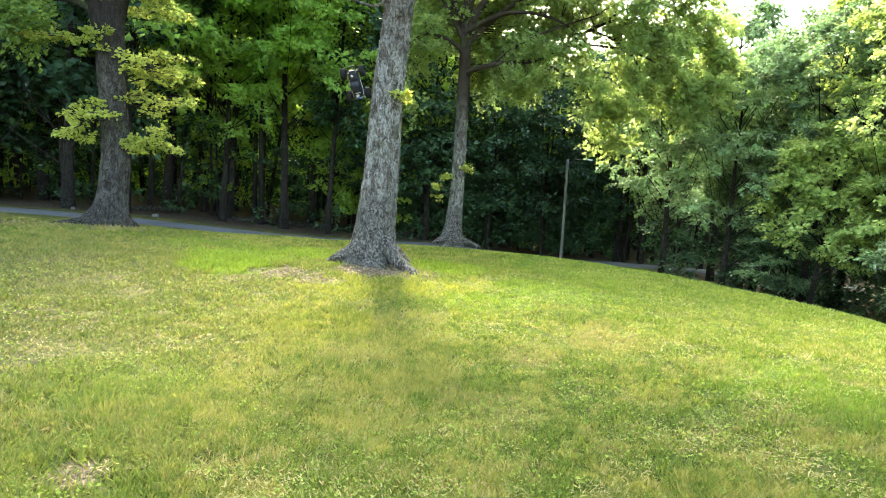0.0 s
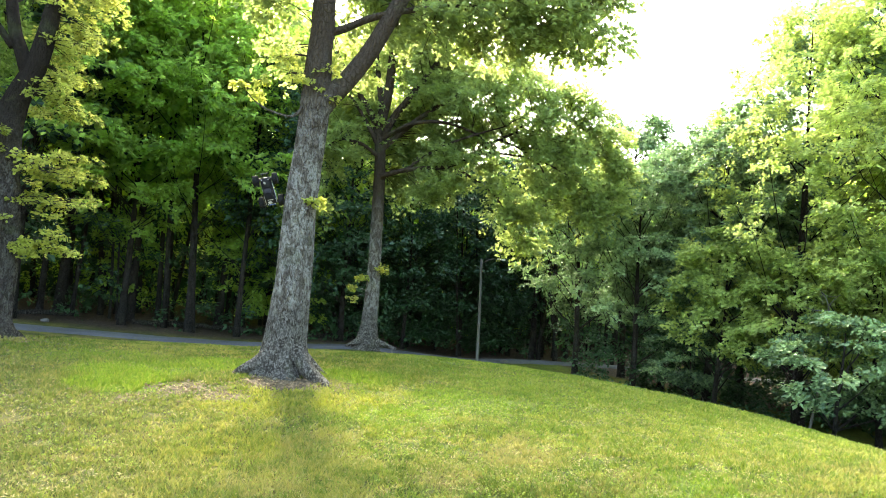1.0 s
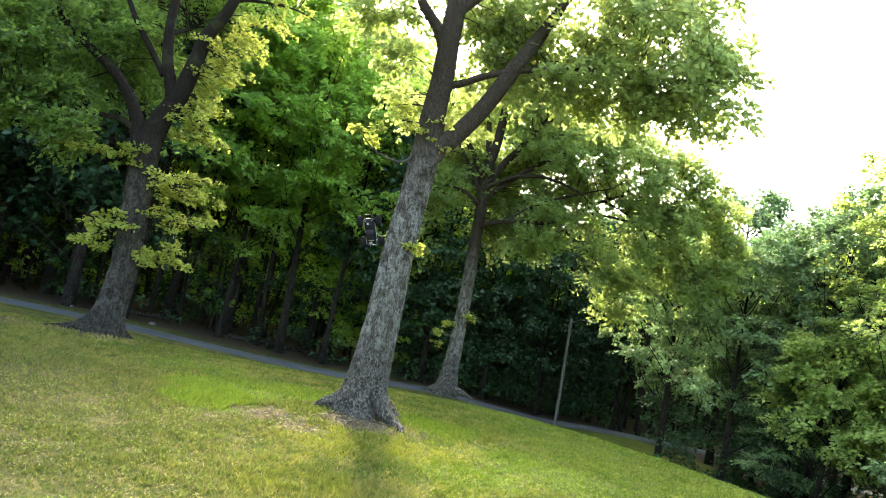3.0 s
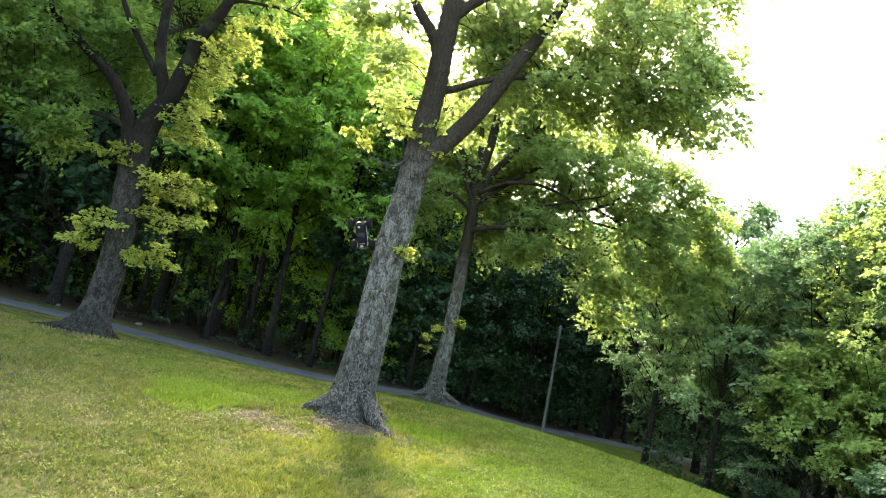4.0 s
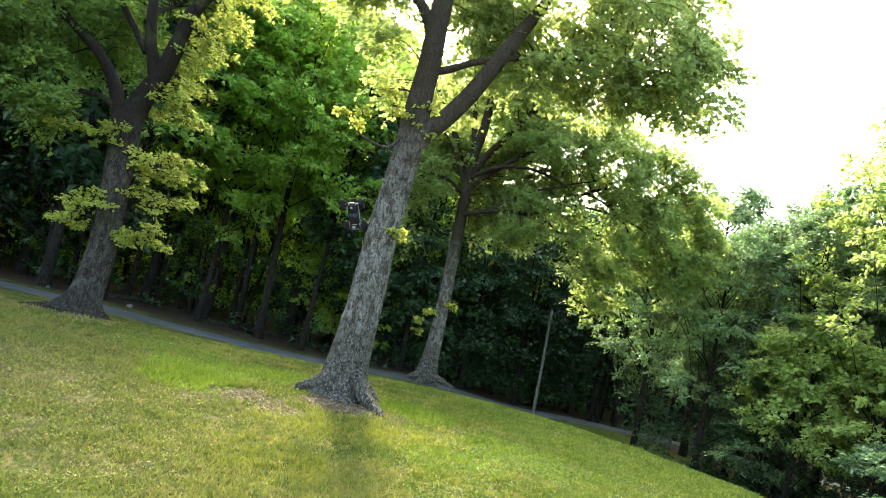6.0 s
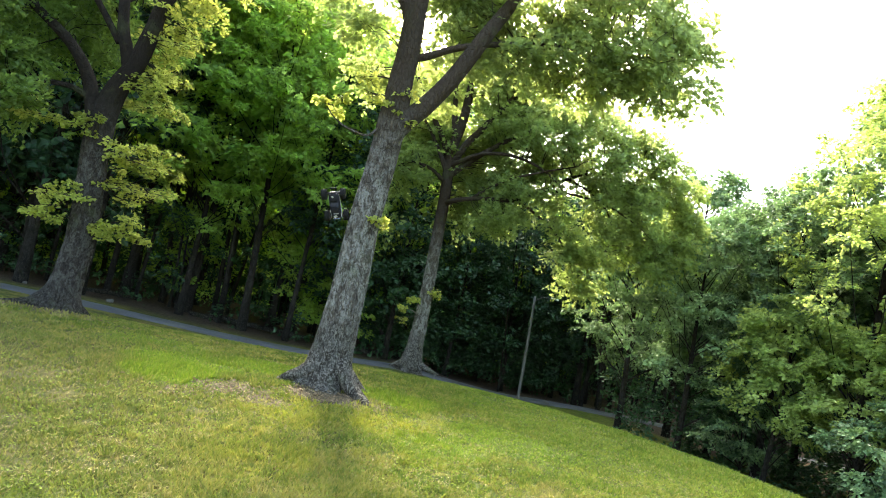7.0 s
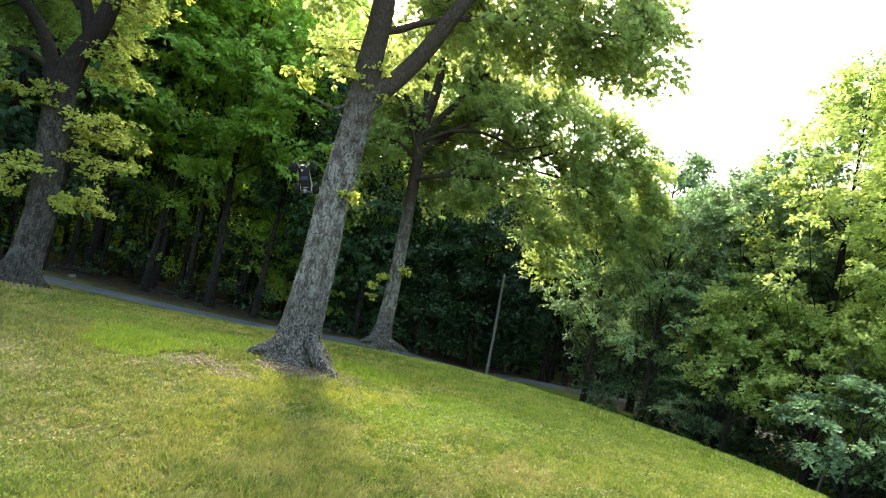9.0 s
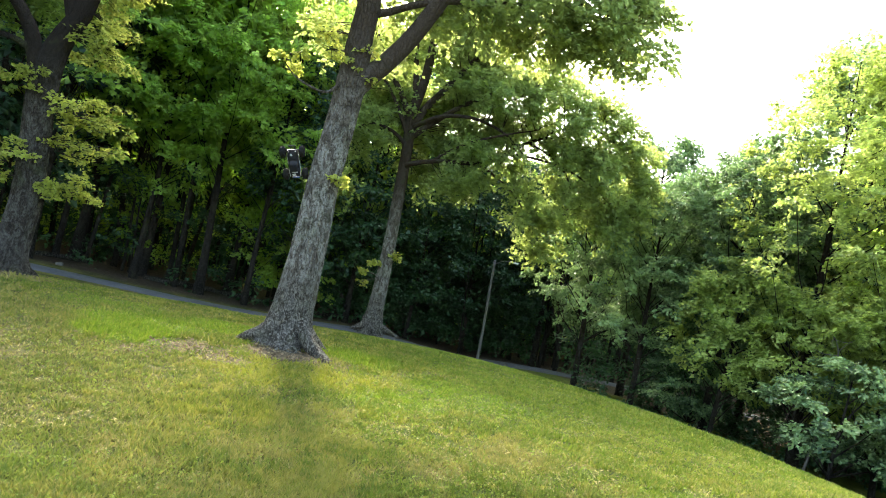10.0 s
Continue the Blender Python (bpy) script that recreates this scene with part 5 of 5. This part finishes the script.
    place = Matrix.Translation(Vector(TRUCK_AT) - turn @ Vector((0, 0, 0.11))) @ turn
    # the wheels rest against the bark: shift sideways until the nearest one meets the trunk
    line = glide(NEAR_TRUNK, 14)
    pts = np.array([tuple(place @ v.co) for o in truck.children_recursive for v in o.data.vertices])
    cx, cy, r = (np.interp(pts[:, 2], line[:, 2], line[:, k]) for k in (0, 1, 3))
    reach = np.sqrt(np.maximum(0, r ** 2 - (pts[:, 1] - cy) ** 2))
    gap = np.where(np.abs(pts[:, 1] - cy) < r, cx - reach - pts[:, 0], 9.0).min()
    truck.matrix_basis = Matrix.Translation((gap + 0.012, 0, 0)) @ place
    return truck


TRUCK_AT, TRUCK_FORE, TRUCK_SIZE = (-0.60, 9.86, 2.76), (-0.27, -0.55, 0.72), 0.87
toy_truck()


def street_lamp(x, y):
    z = float(ground_z(x, y))
    lamp = new("street_lamp")
    lamp.location = (x, y, z)
    tagged(lamp, "weathered grey wooden pole with a small white lamp arm", "street lamp")
    v, f = tube(glide([(0.04, 0, -0.3, 0.066), (0.02, 0, 1.4, 0.06), (-0.02, 0, 3.0, 0.054), (-0.05, 0, 4.3, 0.05)], 6), 14)
    part_mesh("pole", to_mesh("pole", v, f, M_POLE, True), lamp)
    v, f = tube(glide([(-0.05, 0, 4.1, 0.016), (0.25, -0.05, 4.3, 0.014), (0.62, -0.1, 4.36, 0.012)], 6), 8)
    part_mesh("arm", to_mesh("arm", v, f, M_POLE, True), lamp)
    bm = bmesh.new()
    box(bm, 0.34, 0.13, 0.06, pose(0.76, -0.13, 4.35, 0, 4, -10), 0.022)
    part("lamp_head", bm, M_LAMP, lamp, "white lamp head")
    return lamp


street_lamp(7.5, 25.4)


def stone(x, y, r, seed):
    bm = bmesh.new()
    bmesh.ops.create_icosphere(bm, subdivisions=2, radius=r)
    for v in bm.verts:
        n = noise.noise(v.co * (1.6 / r) + Vector((seed * 3.1, 0, 0)))
        v.co *= 1 + 0.3 * n
        v.co.z *= 0.62
    ob = part("stone", bm, M_STONE, None, "", False)
    ob.location = (x, y, float(ground_z(x, y)) + 0.25 * r)
    ob.rotation_euler = (0, 0, seed)
    tagged(ob, "pale rounded stone beside the lane at the wood", "stone", "stones by the lane")


for i, (x, y, r) in enumerate(((-7.9, 23.4, 0.13), (-10.5, 22.9, 0.1), (9.0, 26.3, 0.18))):
    stone(x, y, r, i)


def stub(x, y, h, lean):
    z = float(ground_z(x, y))
    g2 = np.random.default_rng(int(h * 1000))
    v, f = tube(np.array([(0, 0, -0.08, 0.03), (0.01, 0, h * 0.4, 0.024), (lean, 0.02, h * 0.9, 0.02), (lean * 1.1, 0.02, h, 0.008)]), 9)
    ob = new("broken_stake", to_mesh("broken_stake", v + g2.normal(size=v.shape) * 0.002, f, M_POLE, True))
    ob.location = (x, y, z)
    tagged(ob, "short broken grey stake at the foot of the oak", "stake")


stub(2.93, 18.77, 0.33, 0.03)


def fallen_log(x, y, length, r, turn):
    z = float(ground_z(x, y))
    k = np.linspace(-0.5, 0.5, 7)
    rows = np.stack([k * length, 0.08 * np.sin(4 * k), r * 0.8 + 0.03 * np.cos(9 * k), r * (1 - 0.35 * (k + 0.5))], -1)
    v, f = tube(rows, 12, bark_shape_log)
    ob = new("fallen_log", to_mesh("fallen_log", v, f, M_BARK_BROWN, True))
    ob.matrix_basis = pose(x, y, z, 0, 0, turn)
    tagged(ob, "fallen brown log lying on the woodland floor", "log", "fallen logs")


def bark_shape_log(ang, i, row):
    return 1 + 0.05 * np.sin(5 * ang + i) + 0.03 * np.sin(11 * ang - 2 * i)


for spec in ((-4.6, 26.4, 2.6, 0.14, 8), (-2.4, 27.4, 2.2, 0.12, -14), (-8.8, 25.6, 2.0, 0.11, 20), (1.6, 27.0, 2.4, 0.12, 5), (11.2, 14.6, 1.6, 0.05, -60)):
    fallen_log(*spec)



def dead_branch(label, line, twigs, seed):
    """A bare pale bough with a few broken twigs."""
    gg = np.random.default_rng(seed)
    base = np.array(line[0][:3])
    ob = new("dead_branch")
    ob.location = base
    tagged(ob, label, "branch", "bare dead branches")
    rows = glide(line, 6)
    v, f = tube(rows, 8)
    part_mesh("stem", to_mesh("stem", v - base, f, M_POLE, True), ob)
    for k in range(twigs):
        p = rows[int(gg.integers(len(rows) // 3, len(rows) - 2))]
        d = unit(gg.normal(size=3) * [1, 0.6, 0.8] + [0, 0, 0.5]) * gg.uniform(0.25, 0.6)
        tw = glide([(*p[:3], p[3] * 0.7), (*(p[:3] + d * 0.55 + gg.normal(size=3) * 0.03), p[3] * 0.5), (*(p[:3] + d), 0.003)], 4)
        v, f = tube(tw, 5)
        part_mesh("twig", to_mesh("twig", v - base, f, M_POLE, True), ob)


DEAD_Z = float(ground_z(11.4, 16.6))
dead_branch("pale bare branch lying at the lawn's edge by the wood", ((11.0, 16.5, DEAD_Z + 0.02, 0.03), (11.4, 16.6, DEAD_Z + 0.16, 0.026), (11.9, 16.7, DEAD_Z + 0.12, 0.02), (12.3, 16.9, DEAD_Z + 0.2, 0.01)), 4, 5)
dead_branch("bare grey dead bough sticking out of the leafy bank", ((12.6, 13.4, -1.4, 0.035), (12.5, 12.9, 0.4, 0.026), (12.1, 12.4, 1.5, 0.018), (11.7, 12.1, 1.9, 0.012), (11.3, 11.8, 2.0, 0.005)), 5, 9)

# ---- litter and grass ----


def leaf_litter():
    gg = np.random.default_rng(31)
    spots = np.array(DIRT_SPOTS)
    w = spots[:, 2] ** 2 * spots[:, 3]
    w[8:] = 0
    w[0] *= 1.6
    k = gg.choice(len(spots), 1700, p=w / w.sum())
    p = spots[k, :2] + gg.normal(size=(1700, 2)) * (spots[k, 2] * 0.62)[:, None]
    z = ground_z(p[:, 0], p[:, 1]) + gg.uniform(0.008, 0.035, 1700)
    nrm = gg.normal(size=(1700, 3)) * 0.35 + [0, 0, 1]
    v, f = leaf_mesh(np.c_[p, z], gg.normal(size=(1700, 3)) * [1, 1, 0.2], nrm, gg.uniform(0.025, 0.06, 1700), True)
    ob = new("leaf_litter", to_mesh("leaf_litter", v, f, M_LITTER))
    tagged(ob, "scattered dry brown leaves on bare earth patches", "leaf litter", kind="stuff")


leaf_litter()


def value_noise(x, y, scale, seed):
    gg = np.random.default_rng(seed)
    t = gg.uniform(0, 1, (97, 97))
    u, v = x * scale + 500, y * scale + 500
    i, j = np.floor(u).astype(int), np.floor(v).astype(int)
    a, b = u - i, v - j
    a, b = a * a * (3 - 2 * a), b * b * (3 - 2 * b)
    i0, i1, j0, j1 = i % 97, (i + 1) % 97, j % 97, (j + 1) % 97
    return (t[i0, j0] * (1 - a) + t[i1, j0] * a) * (1 - b) + (t[i0, j1] * (1 - a) + t[i1, j1] * a) * b


def bare(x, y):
    m = np.zeros(len(x))
    for sx, sy, r, s in DIRT_SPOTS:
        m = np.maximum(m, s * (1 - smooth_step(np.hypot(x - sx, y - sy), r * 0.3, r * 1.5)))
    return m


def grass():
    """Blades over the lawn, finer near the walker's feet."""
    gg = np.random.default_rng(99)
    n = 450000
    az = np.radians(gg.uniform(-40, 56, n))
    d = 1.9 * (17.5 / 1.9) ** (gg.uniform(0, 1, n) ** 0.88)
    m = 70000
    round_about = np.radians(gg.uniform(56, 320, m))
    far = np.sqrt(gg.uniform(0, 1, m)) * 9.0
    at_feet = gg.uniform(0, 1, m) < 0.16
    round_about = np.where(at_feet, np.radians(gg.uniform(-180, 180, m)), round_about)
    far = np.where(at_feet, np.sqrt(gg.uniform(0, 1, m)) * 2.1, far)
    az, d = np.concatenate([az, round_about]), np.concatenate([d, far])
    n += m
    x, y = d * np.sin(az), d * np.cos(az)
    tuft = 0.6 * value_noise(x, y, 2.3, 1) + 0.4 * value_noise(x, y, 9.0, 2)
    keep = (gg.uniform(0, 1, n) < 0.15 + 1.35 * tuft) & (gg.uniform(0, 1, n) > 0.92 * bare(x, y)) & (np.hypot(x + 0.05, y - 10) > 0.45)
    x, y, d, tuft = x[keep], y[keep], d[keep], tuft[keep]
    n = len(x)
    long_grass = smooth_step(value_noise(x, y, 0.55, 3), 0.45, 0.85)
    h = (0.020 + 0.028 * tuft + 0.028 * long_grass) * gg.uniform(0.6, 1.4, n)
    w = (0.0023 + 0.00128 * d) * np.where((az > 0.98) | (az < -0.7), 1.7, 1.0)[keep] * gg.uniform(0.7, 1.3, n)
    a = gg.uniform(0, 2 * np.pi, n)
    lean = h * gg.uniform(0.3, 1.35, n)
    b = a + gg.normal(size=n) * 0.9 + np.pi / 2
    z = ground_z(x, y) - 0.006
    v = np.empty((n, 3, 3))
    v[:, 0] = np.stack([x - w * np.cos(a), y - w * np.sin(a), z], -1)
    v[:, 1] = np.stack([x + w * np.cos(a), y + w * np.sin(a), z], -1)
    v[:, 2] = np.stack([x + lean * np.cos(b), y + lean * np.sin(b), z + h], -1)
    ob = new("grass", to_mesh("grass", v.reshape(-1, 3), np.arange(3 * n).reshape(-1, 3), M_GRASS))
    tagged(ob, "short uneven spring grass with yellowed patches", "grass", kind="stuff")


grass()


def tufts():
    """Denser, taller clumps that the mower missed."""
    gg = np.random.default_rng(14)
    k, m = 3200, 30
    az = np.radians(gg.uniform(-40, 56, k))
    d = 2.0 * (13.0 / 2.0) ** gg.uniform(0, 1, k)
    cx, cy = d * np.sin(az), d * np.cos(az)
    cx[:170], cy[:170] = gg.normal(size=170) * 0.55 - 2.0, gg.normal(size=170) * 0.5 + 9.2
    cx[170:260], cy[170:260] = gg.normal(size=90) * 0.5 + 1.0, gg.normal(size=90) * 0.35 + 9.9
    lush = np.arange(k) < 260
    keep = (lush | (value_noise(cx, cy, 0.8, 21) > 0.42)) & (bare(cx, cy) < 0.3)
    cx, cy, d, lush = cx[keep], cy[keep], np.where(lush, 9.0, d)[keep], lush[keep]
    k = len(cx)
    r = gg.uniform(0.03, 0.10, k)
    a = gg.uniform(0, 2 * np.pi, (k, m))
    q = r[:, None] * np.sqrt(gg.uniform(0, 1, (k, m)))
    x, y = (cx[:, None] + q * np.cos(a)).ravel(), (cy[:, None] + q * np.sin(a)).ravel()
    h = (np.repeat(gg.uniform(0.035, 0.075, k) * np.where(lush, 1.45, 1.0), m)) * gg.uniform(0.6, 1.2, k * m)
    w = np.repeat(0.0034 + 0.0011 * d, m)
    out = a.ravel() + gg.normal(size=k * m) * 0.5
    lean = h * gg.uniform(0.3, 0.9, k * m)
    t = gg.uniform(0, 2 * np.pi, k * m)
    z = ground_z(x, y) - 0.006
    v = np.empty((k * m, 3, 3))
    v[:, 0] = np.stack([x - w * np.cos(t), y - w * np.sin(t), z], -1)
    v[:, 1] = np.stack([x + w * np.cos(t), y + w * np.sin(t), z], -1)
    v[:, 2] = np.stack([x + lean * np.cos(out), y + lean * np.sin(out), z + h], -1)
    ob = new("grass_tufts", to_mesh("grass_tufts", v.reshape(-1, 3), np.arange(3 * k * m).reshape(-1, 3), M_GRASS))
    tagged(ob, "taller uneven tufts of green grass", "grass", kind="stuff")


tufts()


def weeds():
    """Small flat leaves of clover and plantain among the grass."""
    gg = np.random.default_rng(55)
    n = 44000
    az = np.radians(gg.uniform(-40, 56, n))
    d = 1.9 * (11 / 1.9) ** gg.uniform(0, 1, n)
    x, y = d * np.sin(az), d * np.cos(az)
    keep = (0.5 * value_noise(x, y, 1.1, 8) + 0.5 * value_noise(x, y, 6.0, 9) > 0.50) & (bare(x, y) < 0.4)
    x, y = x[keep], y[keep]
    n = len(x)
    p = np.stack([x, y, ground_z(x, y) + gg.uniform(0.01, 0.045, n)], -1)
    v, f = leaf_mesh(p, gg.normal(size=(n, 3)) * [1, 1, 0.3], gg.normal(size=(n, 3)) * 0.4 + [0, 0, 1], gg.uniform(0.011, 0.027, n) * (0.75 + 0.08 * np.hypot(x, y)), True)
    ob = new("lawn_weeds", to_mesh("lawn_weeds", v, f, M_WEED))
    tagged(ob, "clover and broad-leaved weeds among the grass", "weeds", kind="stuff")


weeds()


def dead_grass():
    """Pale clippings and dead blades lying in the turf."""
    gg = np.random.default_rng(63)
    n = 44000
    az = np.radians(gg.uniform(-40, 56, n))
    d = 1.9 * (12 / 1.9) ** gg.uniform(0, 1, n)
    x, y = d * np.sin(az), d * np.cos(az)
    keep = 0.5 * value_noise(x, y, 0.9, 41) + 0.5 * value_noise(x, y, 4.0, 42) > 0.47
    x, y, d = x[keep], y[keep], d[keep]
    n = len(x)
    z = ground_z(x, y) + gg.uniform(0.012, 0.035, n)
    a = gg.uniform(0, 2 * np.pi, n)
    L = gg.uniform(0.02, 0.055, n)
    w = 0.0016 + 0.0006 * d
    v = np.empty((n, 3, 3))
    v[:, 0] = np.stack([x - w * np.sin(a), y + w * np.cos(a), z], -1)
    v[:, 1] = np.stack([x + w * np.sin(a), y - w * np.cos(a), z], -1)
    v[:, 2] = np.stack([x + L * np.cos(a), y + L * np.sin(a), z + gg.normal(size=n) * 0.012], -1)
    ob = new("dead_grass", to_mesh("dead_grass", v.reshape(-1, 3), np.arange(3 * n).reshape(-1, 3), M_STRAW))
    tagged(ob, "pale dead grass blades lying in the turf", "dead grass", kind="stuff")


dead_grass()
